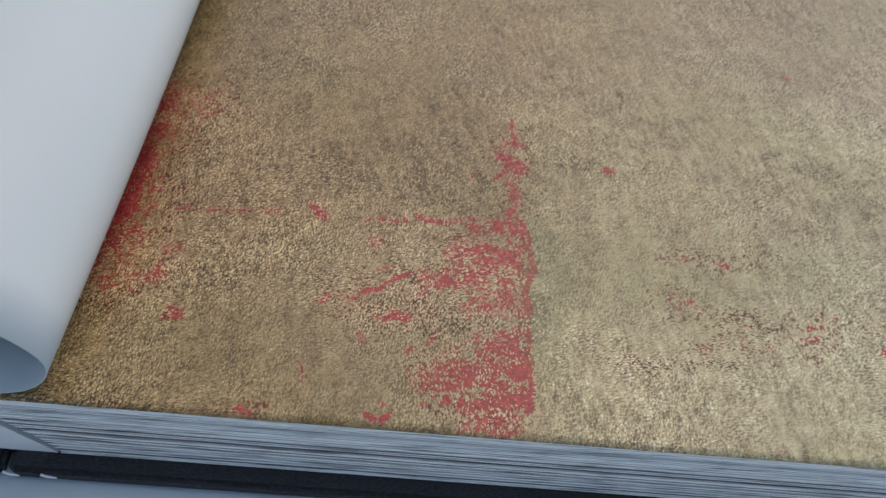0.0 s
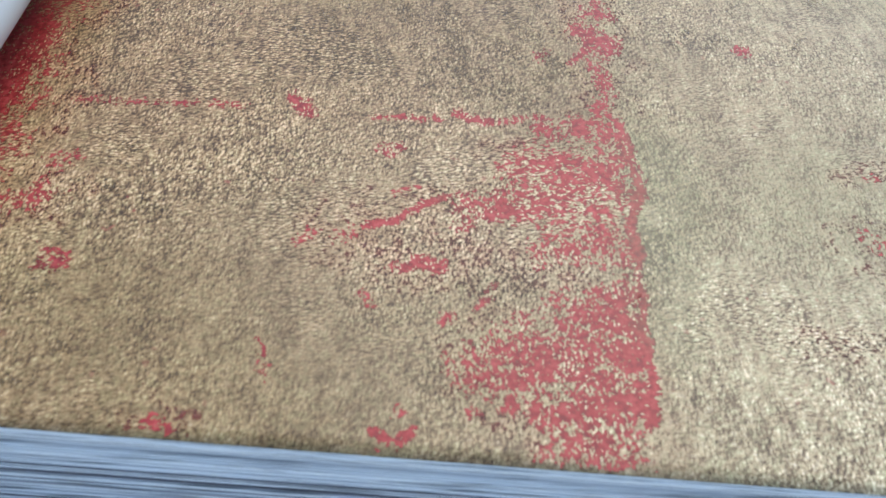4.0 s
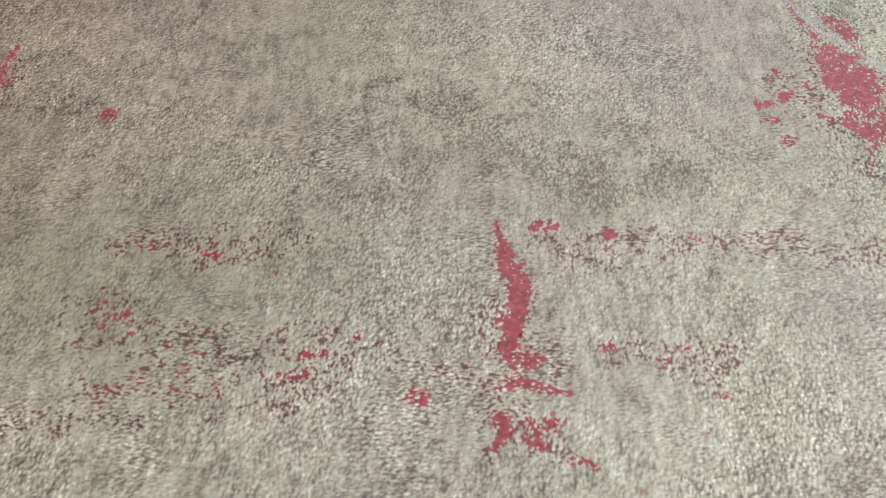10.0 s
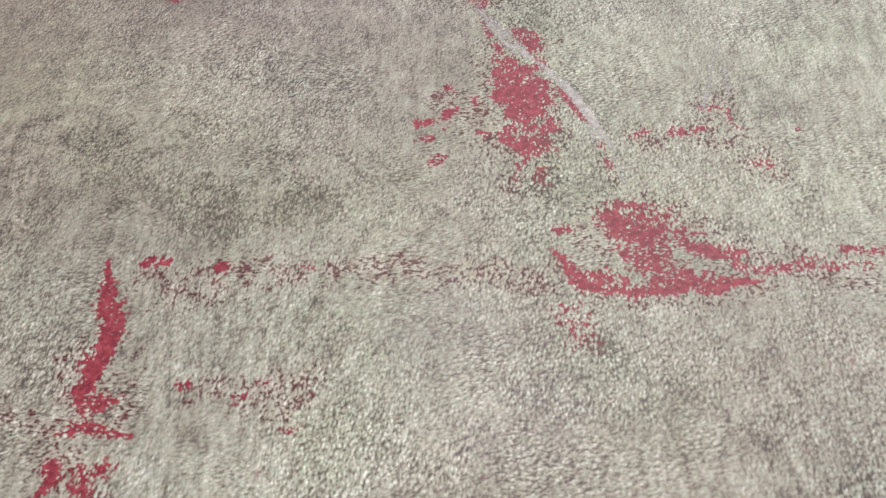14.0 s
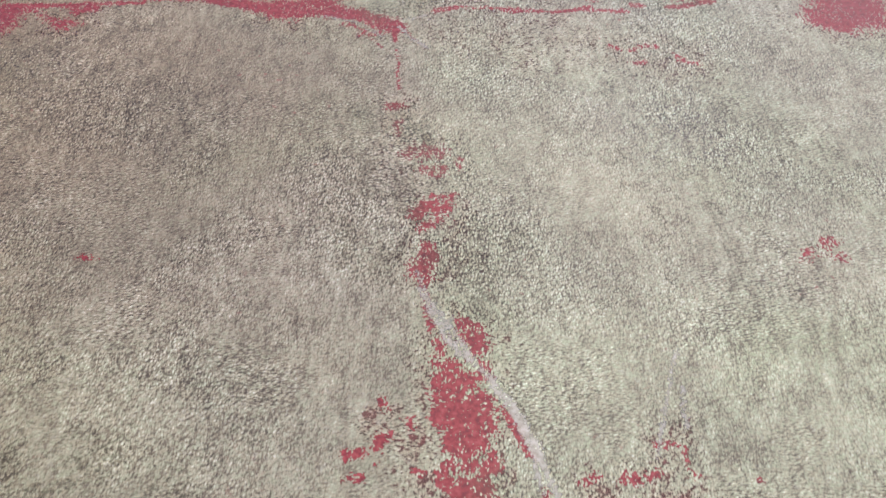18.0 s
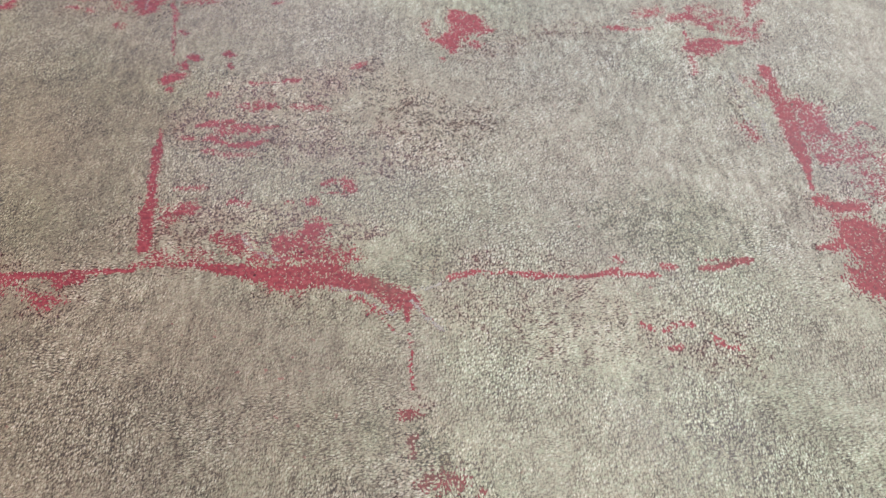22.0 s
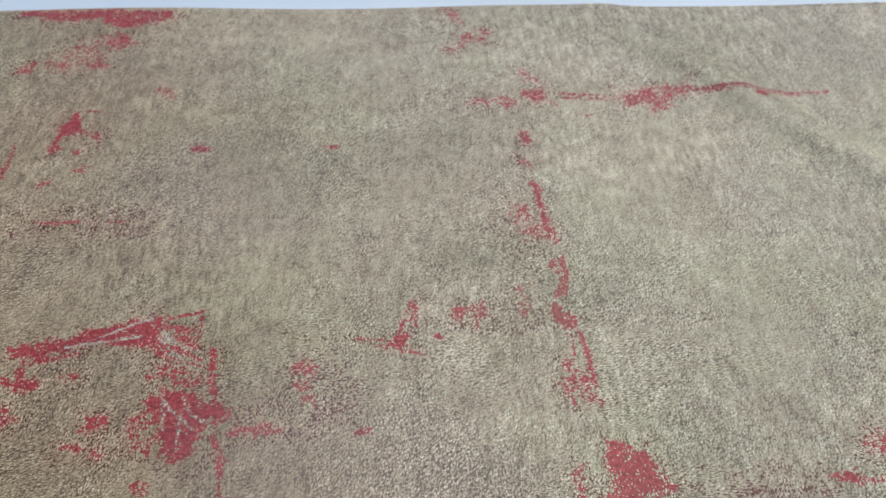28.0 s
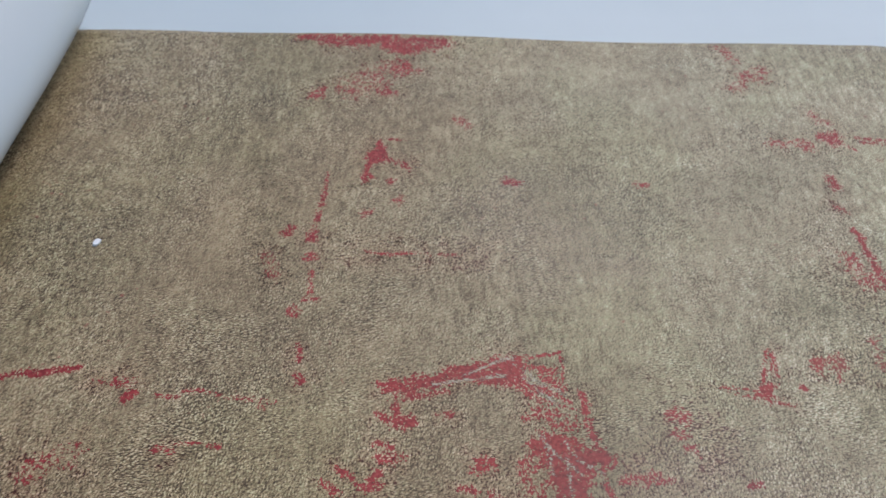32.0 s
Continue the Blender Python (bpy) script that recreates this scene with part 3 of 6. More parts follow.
mark("dark_rub", UMBER, 0.36, [(66.5, 39.6, 4.6), (68.7, 37.1, 5.6)])
mark("dark_rub", UMBER, 0.36, [(77.4, 32.7, 4.1), (78.7, 30.5, 4.9)])
mark("dark_rub", UMBER, 0.3, [(24.0, -0.7, 2.1), (34.8, -3.0, 1.7)])
mark("dark_rub", UMBER, 0.3, [(1.8, -11.3, 1.3), (25.0, -10.1, 1.3)])
mark("dark_rub", UMBER, 0.36, [(96.5, 90.2, 8.1), (99.1, 81.8, 9.5)])
mark("dark_rub", UMBER, 0.34, [(105.6, 99.1, 5.7), (106.4, 94.4, 5.5)])
mark("dark_rub", UMBER, 0.28, [(116.3, 74.5, 5.7), (121.0, 72.5, 5.6)])
mark("dark_rub", UMBER, 0.14, [(143.4, 139.3, 9.4), (154.9, 146.1, 9.8)])
mark("dark_rub", UMBER, 0.3, [(145.0, 169.5, 5.4), (143.1, 165.4, 5.3)])
mark("dark_rub", UMBER, 0.36, [(112.4, 63.0, 6.7), (115.6, 59.4, 6.5)])
mark("dark_rub", UMBER, 0.3, [(160.5, 29.3, 3.0), (159.4, 25.9, 2.2)])
mark("dark_rub", UMBER, 0.32, [(92.8, 84.5, 3.9), (97.0, 66.9, 3.6)])
mark("dark_rub", UMBER, 0.3, [(96.0, 183.1, 9.4), (117.4, 166.8, 13.0)])
mark("dark_rub", UMBER, 0.32, [(140.1, 143.1, 7.6), (153.6, 137.8, 7.5)])
mark("dark_rub", UMBER, 0.35, [(-46.9, 64.3, 7.5), (-42.1, 60.8, 7.3)])
mark("dark_rub", UMBER, 0.3, [(-43.1, 32.2, 5.1), (-37.3, 27.1, 5.9)])
mark("dark_rub", UMBER, 0.34, [(-28.4, 28.7, 4.2), (-23.6, 25.6, 4.1)])
mark("dark_rub", UMBER, 0.3, [(148.9, 328.5, 8.2), (161.7, 313.2, 11.4)])
mark("dark_rub", UMBER, 0.34, [(-44.6, 276.7, 2.6), (-37.3, 275.2, 2.6)])
mark("dark_rub", UMBER, 0.3, [(-14.0, 289.5, 7.2), (-9.2, 260.4, 8.6)])
mark("pale_crease", PALE, 0.81, [(106.8, 62.8, 0.6), (109.2, 58.1, 0.6), (111.8, 53.7, 0.5), (115.5, 47.3, 0.4)])
mark("pale_crease", PALE, 0.81, [(116.4, 45.8, 0.4), (118.7, 41.0, 0.8), (120.3, 36.7, 0.7), (122.1, 31.8, 0.4)])
mark("pale_crease", PALE, 0.59, [(122.1, 31.8, 0.3), (122.6, 25.0, 0.2)])
mark("dark_rub", UMBER, 0.8, [(116.9, 46.4, 0.4), (119.6, 41.8, 0.5), (121.2, 36.7, 0.4)])
mark("dark_rub", UMBER, 0.7, [(106.3, 63.8, 0.4), (108.8, 57.2, 0.4), (111.6, 52.8, 0.4)])
mark("violet_wash", VIOLET, 0.8, [(65.0, 209.4, 34.2), (74.4, 199.6, 42.2)])
mark("violet_wash", VIOLET, 0.7, [(79.1, 156.4, 26.9), (95.3, 153.3, 21.1)])
mark("violet_wash", VIOLET, 0.7, [(163.6, 271.2, 26.5), (171.1, 261.8, 28.7)])
mark("violet_wash", VIOLET, 0.6, [(40.9, 275.7, 29.2), (51.1, 271.8, 32.1)])
mark("violet_wash", VIOLET, 0.6, [(142.3, 100.5, 15.1), (148.8, 95.6, 14.7)])
mark("violet_wash", VIOLET, 0.7, [(72.2, 162.4, 28.7), (84.5, 152.7, 27.1)])
mark("violet_wash", VIOLET, 0.6, [(97.6, 2.2, 7.3), (101.4, 3.5, 10.4)])
mark("violet_wash", VIOLET, 0.6, [(104.7, -7.8, 7.6), (108.3, -6.6, 9.0)])
mark("violet_wash", VIOLET, 0.8, [(191.5, 166.4, 15.0), (189.3, 154.8, 14.2)])
mark("green_wash", GREEN, 0.9, [(-5.2, 16.1, 3.4), (-3.5, 8.4, 5.1), (-6.0, -2.1, 5.5), (-7.9, -12.0, 4.5)])
mark("green_wash", GREEN, 0.7, [(-6.6, 16.2, 3.1), (-9.5, -10.4, 3.7)])
mark("green_wash", GREEN, 0.8, [(115.1, 30.6, 5.6), (118.0, 25.3, 8.1)])
mark("green_wash", GREEN, 0.6, [(116.3, -2.9, 7.0), (121.3, -7.1, 9.5)])
mark("green_wash", GREEN, 0.6, [(100.1, 99.2, 6.7), (114.0, 87.6, 10.4)])
mark("green_wash", GREEN, 0.7, [(100.2, 129.4, 6.3), (108.5, 133.5, 7.6)])
mark("green_wash", GREEN, 0.45, [(147.9, 142.9, 15.4), (158.4, 137.7, 15.2)])
mark("green_wash", GREEN, 0.6, [(98.8, 253.4, 18.1), (107.5, 245.2, 17.4)])
mark("green_wash", GREEN, 0.6, [(98.9, 256.6, 14.3), (101.3, 233.2, 12.9)])
mark("crevice_field", CREVICE, 0.134, [(-38.8, 1.7, 9.2), (-27.0, 2.1, 12.5), (-18.9, -0.7, 9.1)])
mark("crevice_field", CREVICE, 0.066, [(17.5, 12.6, 3.2), (27.9, 12.0, 4.9), (36.9, 12.9, 3.3)])
mark("crevice_field", CREVICE, 0.072, [(15.6, -0.4, 3.6), (26.5, -1.7, 5.6), (39.5, -3.0, 6.3), (44.3, -2.2, 4.2)])
mark("crevice_field", CREVICE, 0.072, [(17.6, -5.9, 4.0), (29.2, -7.2, 5.3), (40.7, -6.4, 4.7)])
mark("crevice_field", CREVICE, 0.070, [(-0.4, -11.3, 2.6), (12.8, -10.9, 3.2), (24.9, -9.8, 2.6)])
mark("crevice_field", CREVICE, 0.055, [(46.6, -2.9, 3.5), (59.3, -5.5, 3.5)])
mark("crevice_field", CREVICE, 0.100, [(66.6, 11.0, 4.9), (80.1, 13.0, 4.3)])
mark("crevice_field", CREVICE, 0.151, [(71.9, 13.9, 3.3), (83.5, 13.4, 3.8), (102.6, 11.4, 4.1), (111.9, 10.5, 3.3)])
mark("crevice_field", CREVICE, 0.117, [(75.3, -2.6, 4.1), (84.6, -2.3, 4.1)])
mark("crevice_field", CREVICE, 0.126, [(117.3, 17.9, 5.4), (123.3, 14.9, 7.9), (133.8, 10.9, 6.8)])
mark("crevice_field", CREVICE, 0.117, [(136.2, 10.8, 5.0), (146.3, 10.2, 5.1)])
mark("crevice_field", CREVICE, 0.126, [(135.8, 35.2, 7.2), (140.1, 27.2, 5.1)])
mark("crevice_field", CREVICE, 0.076, [(140.4, 116.3, 8.6), (156.0, 113.1, 10.0)])
mark("crevice_field", CREVICE, 0.170, [(59.7, 144.3, 13.7), (80.8, 140.5, 13.3)])
mark("crevice_field", CREVICE, 0.070, [(105.3, 90.0, 8.5), (111.3, 86.6, 7.3)])
mark("crevice_field", CREVICE, 0.194, [(62.0, 171.2, 12.0), (86.7, 166.1, 14.5)])
mark("crevice_field", CREVICE, 0.170, [(70.4, 182.0, 10.0), (95.9, 188.2, 10.4)])
mark("crevice_field", CREVICE, 0.194, [(75.3, 145.0, 7.2), (95.5, 139.6, 7.0)])
mark("crevice_field", CREVICE, 0.126, [(51.2, 217.1, 6.3), (67.9, 223.9, 11.7)])
mark("crevice_field", CREVICE, 0.117, [(120.2, 203.3, 6.6), (133.4, 202.8, 6.6), (148.2, 204.5, 5.6)])
mark("crevice_field", CREVICE, 0.117, [(103.7, 260.9, 8.8), (108.2, 252.1, 8.5)])
mark("crevice_field", CREVICE, 0.117, [(7.9, 265.3, 7.6), (32.6, 266.0, 7.7)])
mark("red_patch", RED, 0.532, [(-77.5, 56.1, 7.6), (-78.6, 39.1, 7.9), (-79.7, 22.2, 6.8), (-80.1, 13.0, 4.1)])
mark("red_patch", RED, 0.195, [(-76.9, 29.1, 6.7), (-77.9, 16.0, 7.3), (-79.5, 5.4, 4.9)])
mark("red_patch", RED, 0.161, [(-75.7, 6.6, 5.4), (-70.9, 6.9, 4.2)])
mark("red_patch", RED, 0.161, [(-73.7, 47.0, 9.4), (-70.9, 51.3, 9.4)])
mark("red_fleck", RED, 0.374, [(-69.6, 12.7, 1.5), (-68.6, 12.7, 1.5)])
mark("red_streak", RED, 0.434, [(121.1, 303.5, 0.8), (135.8, 303.2, 1.3), (153.8, 304.6, 1.1), (177.6, 304.9, 1.7)])
mark("red_patch", RED, 0.318, [(136.8, 304.5, 5.6), (151.5, 306.0, 4.4)])
mark("pale_crease", PALE, 0.75, [(22.0, 234.6, 0.4), (27.7, 235.7, 0.4), (34.9, 236.9, 0.4)])
mark("pale_crease", PALE, 0.7, [(27.6, 236.9, 0.4), (34.7, 240.3, 0.4), (36.2, 240.5, 0.4)])
mark("pale_crease", PALE, 0.7, [(36.2, 239.9, 0.3), (40.3, 235.6, 0.3), (45.1, 233.1, 0.3)])
mark("pale_crease", PALE, 0.7, [(39.6, 224.8, 0.3), (42.0, 221.0, 0.3), (46.1, 217.7, 0.3)])
mark("pale_crease", PALE, 0.6, [(44.2, 223.6, 0.3), (46.1, 220.3, 0.3), (49.7, 217.6, 0.3)])
mark("pale_crease", PALE, 0.7, [(106.4, 66.1, 0.3), (108.6, 58.1, 0.3), (112.7, 50.7, 0.3)])
mark("pale_crease", PALE, 0.5, [(175.5, 188.3, 0.6), (177.4, 174.6, 0.6), (177.5, 160.8, 0.5)])
mark("crevice_field", CREVICE, 0.055, [(113.1, 128.1, 15.1), (129.6, 120.2, 19.4)])
mark("crevice_field", CREVICE, 0.060, [(107.6, 88.9, 10.8), (109.3, 68.4, 9.7)])
mark("red_streak", RED, 0.57, [(-6.8, 49.1, 1.2), (-6.8, 43.8, 1.5)])
mark("red_patch", RED, 0.57, [(-6.9, 41.8, 4.0), (-6.3, 41.2, 3.2)])
mark("red_patch", RED, 0.8, [(-9.6, 37.9, 3.0), (-9.1, 37.3, 3.3)])
mark("red_patch", RED, 0.66, [(-8.1, 35.0, 3.7), (-6.8, 33.3, 3.4)])
mark("red_streak", RED, 0.82, [(-9.3, 34.6, 1.2), (-10.9, 32.4, 1.0), (-12.3, 30.5, 0.7)])
mark("red_patch", RED, 0.57, [(-8.8, 31.4, 2.1), (-9.6, 29.1, 1.6), (-9.2, 24.8, 2.1), (-9.7, 21.7, 2.0)])
mark("red_patch", RED, 0.59, [(-17.8, 18.2, 1.7), (-14.0, 18.6, 3.2), (-9.2, 18.7, 4.8)])
mark("red_patch", RED, 0.62, [(-20.8, 12.8, 4.6), (-16.2, 11.7, 8.0), (-12.3, 11.5, 7.0)])
mark("red_patch", RED, 0.48, [(-10.9, 13.8, 6.2), (-10.5, 10.2, 6.1)])
mark("red_patch", RED, 0.57, [(-25.8, 6.5, 3.3), (-20.8, 6.7, 5.6), (-15.8, 6.5, 6.1), (-12.6, 7.1, 4.7)])
mark("red_patch", RED, 0.75, [(-26.9, 4.5, 1.8), (-23.3, 5.5, 3.1)])
mark("red_patch", RED, 0.57, [(-17.1, 3.1, 5.3), (-14.0, 2.5, 5.3)])
mark("red_streak", RED, 0.95, [(-8.3, 18.7, 1.3), (-8.0, 13.1, 1.4), (-7.2, 9.7, 0.9), (-8.6, 6.8, 1.3), (-9.4, 3.9, 1.2)])
mark("red_patch", RED, 0.44, [(-19.3, -0.1, 3.1), (-15.3, 0.1, 3.8), (-11.1, 0.6, 4.0)])
mark("red_streak", RED, 0.95, [(-9.6, 3.5, 1.0), (-9.2, -0.3, 1.0), (-9.9, -2.4, 0.7), (-10.6, -9.3, 0.7), (-11.1, -15.8, 0.8), (-11.8, -19.4, 0.8)])
mark("red_streak", RED, 0.97, [(-37.2, 3.1, 1.0), (-34.8, 3.8, 1.0), (-33.4, 5.4, 0.7), (-30.7, 6.7, 1.0), (-28.3, 7.8, 0.5)])
mark("red_fleck", RED, 0.92, [(-46.2, 22.2, 1.7), (-44.3, 21.2, 2.3)])
mark("red_fleck", RED, 0.77, [(-34.8, 14.2, 1.4), (-33.4, 15.2, 1.4)])
mark("red_streak", RED, 0.57, [(-34.7, 8.0, 0.6), (-32.1, 9.0, 0.6)])
mark("red_streak", RED, 0.62, [(-37.0, 20.0, 0.5), (-32.3, 20.1, 0.8), (-28.9, 20.1, 0.7)])
mark("red_streak", RED, 0.77, [(-27.0, 21.4, 1.2), (-25.2, 19.9, 1.0), (-23.4, 19.7, 1.2)])
mark("red_streak", RED, 0.57, [(-22.2, 19.9, 0.8), (-18.1, 20.4, 1.1), (-15.4, 19.3, 0.9)])
mark("red_fleck", RED, 0.42, [(-43.6, 1.2, 1.3), (-42.9, 2.4, 1.0)])
mark("red_fleck", RED, 0.37, [(-39.8, 1.4, 1.4), (-38.2, 2.6, 0.9)])
mark("red_fleck", RED, 0.37, [(-15.7, 32.6, 1.4), (-16.5, 31.4, 1.0)])
mark("red_patch", RED, 0.68, [(-27.0, -12.7, 2.8), (-22.9, -13.9, 5.6), (-18.5, -12.8, 6.3), (-14.6, -10.7, 7.0), (-12.0, -9.3, 5.7)])
mark("red_patch", RED, 0.73, [(-27.7, -15.5, 1.8), (-24.5, -15.0, 3.3), (-22.3, -15.1, 2.7)])
mark("red_patch", RED, 0.75, [(-16.2, -8.0, 2.9), (-13.2, -6.2, 3.6), (-11.1, -4.3, 2.9)])
mark("red_patch", RED, 0.68, [(-19.1, -13.5, 4.9), (-15.2, -12.7, 6.4), (-12.2, -12.6, 4.3)])
mark("red_patch", RED, 0.79, [(-18.1, -18.1, 3.9), (-14.9, -18.0, 5.2), (-12.8, -17.1, 3.9)])
mark("red_patch", RED, 0.66, [(-19.2, -21.3, 2.5), (-16.1, -21.8, 3.7), (-14.0, -21.8, 2.5)])
mark("red_patch", RED, 0.71, [(-21.8, -19.0, 1.9), (-20.2, -20.2, 1.6)])
mark("red_patch", RED, 0.48, [(-24.9, -17.6, 1.4), (-22.3, -17.7, 0.9)])
mark("red_patch", RED, 0.44, [(-22.2, -22.7, 0.9), (-17.7, -22.9, 1.0), (-14.1, -22.6, 1.0)])
mark("red_patch", RED, 0.34, [(-21.9, -9.6, 3.6), (-18.5, -7.4, 3.7)])
mark("red_fleck", RED, 0.92, [(-34.2, -2.2, 1.1), (-32.5, -1.5, 1.2), (-30.0, -2.2, 1.0)])
mark("red_fleck", RED, 0.67, [(-29.9, -8.5, 1.2), (-29.4, -8.7, 1.0)])
mark("red_fleck", RED, 0.37, [(-26.4, -7.0, 0.8), (-24.8, -4.1, 0.7)])
mark("red_fleck", RED, 0.52, [(-28.3, -18.3, 0.8), (-27.5, -17.8, 0.8)])
mark("red_fleck", RED, 0.37, [(-29.2, -15.6, 0.9), (-30.3, -12.5, 0.7)])
mark("red_streak", RED, 0.95, [(-36.8, -20.2, 0.5), (-35.9, -21.2, 0.6), (-34.5, -21.3, 0.8), (-33.3, -20.2, 0.5)])
mark("red_fleck", RED, 0.67, [(-34.6, -18.4, 0.8), (-34.1, -18.5, 0.6)])
mark("red_streak", RED, 0.57, [(-37.3, -22.3, 0.4), (-34.8, -22.6, 0.4)])
mark("red_fleck", RED, 0.32, [(-25.2, -10.4, 1.4), (-24.1, -9.7, 1.1)])
mark("red_fleck", RED, 0.32, [(-38.3, -6.0, 0.8), (-37.0, -7.3, 0.8)])
mark("red_streak", RED, 0.87, [(60.8, 15.4, 0.5), (61.3, 12.0, 1.1), (62.2, 9.0, 2.6), (63.1, 6.0, 2.6), (62.9, 3.6, 2.3)])
mark("red_patch", RED, 0.89, [(61.3, 2.5, 2.4), (62.7, 1.7, 2.7), (62.3, -0.2, 2.7)])
mark("red_patch", RED, 0.87, [(61.5, -1.3, 2.3), (62.7, -2.8, 2.4), (64.0, -3.6, 1.7), (65.3, -3.6, 1.0)])
mark("red_streak", RED, 0.8, [(60.2, -6.5, 0.6), (63.1, -6.0, 1.4), (65.4, -6.8, 0.7), (67.6, -7.3, 0.5)])
mark("red_fleck", RED, 0.67, [(61.5, -5.4, 0.8), (63.0, -5.2, 0.8)])
mark("red_patch", RED, 0.89, [(60.1, -10.4, 1.4), (60.7, -11.5, 1.8), (60.1, -13.0, 1.3), (59.8, -13.8, 0.6)])
mark("red_patch", RED, 0.83, [(63.3, -10.8, 1.2), (63.5, -12.4, 1.9), (63.9, -13.4, 1.1)])
mark("red_fleck", RED, 0.82, [(64.6, -11.3, 1.2), (65.8, -10.3, 1.5)])
mark("red_streak", RED, 0.85, [(67.1, -14.6, 0.6), (68.4, -15.0, 0.7), (69.4, -15.6, 0.6)])
mark("red_fleck", RED, 0.77, [(51.1, -7.7, 0.9), (52.3, -8.0, 1.2)])
mark("red_fleck", RED, 0.67, [(44.5, 0.2, 0.9), (45.3, 0.2, 0.7)])
mark("red_fleck", RED, 0.47, [(39.3, -2.6, 1.0), (41.5, -2.7, 1.3)])
mark("red_fleck", RED, 0.47, [(38.0, -4.6, 0.8), (40.5, -4.7, 1.0)])
mark("red_fleck", RED, 0.87, [(67.2, 15.4, 1.0), (67.7, 15.3, 0.9)])
mark("red_fleck", RED, 0.67, [(65.6, 14.6, 1.1), (66.1, 15.5, 0.8)])
mark("red_fleck", RED, 0.67, [(74.1, 13.4, 1.1), (75.0, 14.3, 0.9)])
mark("red_fleck", RED, 0.62, [(72.2, -1.6, 1.2), (73.1, -1.2, 0.8)])
mark("red_fleck", RED, 0.37, [(78.1, -3.4, 1.1), (78.7, -3.0, 0.9)])
mark("red_fleck", RED, 0.37, [(80.2, -2.0, 0.8), (81.1, -1.8, 0.8)])
mark("red_streak", RED, 0.52, [(83.6, 13.6, 0.5), (85.6, 13.2, 0.5)])
mark("red_fleck", RED, 0.37, [(83.6, -7.2, 0.9), (84.5, -7.2, 0.9)])
mark("red_streak", RED, 0.37, [(35.1, 8.1, 0.4), (36.8, 6.8, 0.3)])
mark("red_streak", RED, 0.87, [(112.9, 14.4, 0.5), (114.0, 12.3, 1.2), (115.0, 10.2, 2.1), (117.2, 8.5, 1.6), (120.0, 7.9, 1.1), (124.6, 8.1, 1.5), (131.1, 8.6, 1.4), (134.1, 8.8, 0.8), (135.6, 8.9, 0.4)])
mark("red_patch", RED, 0.68, [(116.5, 9.9, 3.2), (120.4, 9.8, 2.9)])
mark("red_patch", RED, 0.87, [(124.4, 10.1, 2.6), (126.8, 9.2, 3.3), (130.6, 8.9, 2.5)])
mark("red_patch", RED, 0.81, [(121.1, 19.3, 2.8), (121.7, 16.9, 5.2), (124.6, 16.3, 4.6)])
mark("red_patch", RED, 0.78, [(119.4, 19.3, 1.6), (120.6, 19.8, 3.0)])
mark("red_patch", RED, 0.76, [(124.0, 19.6, 2.6), (126.0, 18.1, 3.9)])
mark("red_patch", RED, 0.81, [(121.9, 13.2, 2.4), (123.4, 12.8, 3.4), (125.4, 12.7, 2.6)])
mark("red_patch", RED, 0.83, [(127.8, 15.8, 2.2), (128.1, 14.4, 2.4)])
mark("red_patch", RED, 0.87, [(128.6, 13.7, 1.8), (131.2, 13.4, 1.8), (134.4, 13.1, 1.2)])
mark("red_patch", RED, 0.78, [(133.6, 11.6, 1.3), (133.8, 10.7, 1.3)])
mark("red_patch", RED, 0.73, [(113.6, 17.4, 1.0), (115.3, 17.4, 1.2)])
mark("red_fleck", RED, 0.67, [(121.7, 21.7, 1.5), (125.4, 21.2, 1.1)])
mark("red_patch", RED, 0.48, [(126.8, 17.2, 1.5), (130.6, 16.1, 1.1)])
mark("red_patch", RED, 0.38, [(106.1, 90.9, 3.6), (110.2, 90.8, 3.0)])
mark("red_patch", RED, 0.48, [(107.8, 86.3, 2.5), (110.9, 85.6, 2.3)])
mark("red_fleck", RED, 0.47, [(113.3, 88.8, 1.2), (113.5, 86.8, 1.0)])
mark("red_patch", RED, 0.73, [(106.4, 77.8, 2.8), (107.7, 79.4, 1.9), (109.6, 78.5, 4.4)])
mark("red_streak", RED, 0.57, [(111.2, 80.2, 1.2), (112.3, 81.1, 0.8)])
mark("red_fleck", RED, 0.52, [(107.6, 74.6, 2.2), (108.9, 75.2, 1.3)])
mark("red_patch", RED, 0.83, [(107.9, 70.1, 2.5), (108.3, 68.4, 2.2), (107.2, 66.3, 3.0)])
mark("red_streak", RED, 0.79, [(107.4, 65.7, 1.8), (107.1, 63.1, 1.3), (107.8, 59.5, 1.2), (108.3, 56.6, 0.7)])
mark("red_patch", RED, 0.58, [(109.4, 54.2, 2.2), (109.0, 52.3, 1.2)])
mark("red_patch", RED, 0.83, [(112.0, 56.0, 2.0), (113.2, 54.5, 3.9), (114.0, 53.6, 4.2)])
mark("red_patch", RED, 0.78, [(114.7, 53.1, 2.0), (115.1, 55.9, 1.2)])
mark("red_patch", RED, 0.68, [(114.5, 49.9, 1.9), (115.1, 48.1, 1.4)])
mark("red_patch", RED, 0.68, [(108.5, 50.5, 2.5), (110.0, 49.5, 4.0), (111.1, 50.0, 1.9)])
mark("red_patch", RED, 0.58, [(108.4, 46.5, 2.0), (110.2, 45.1, 3.4), (112.0, 45.1, 1.3)])
mark("red_patch", RED, 0.8, [(108.7, 42.6, 2.1), (109.7, 41.4, 2.9)])
mark("red_patch", RED, 0.8, [(111.2, 43.0, 3.1), (114.1, 43.2, 3.0), (116.2, 42.9, 1.5)])
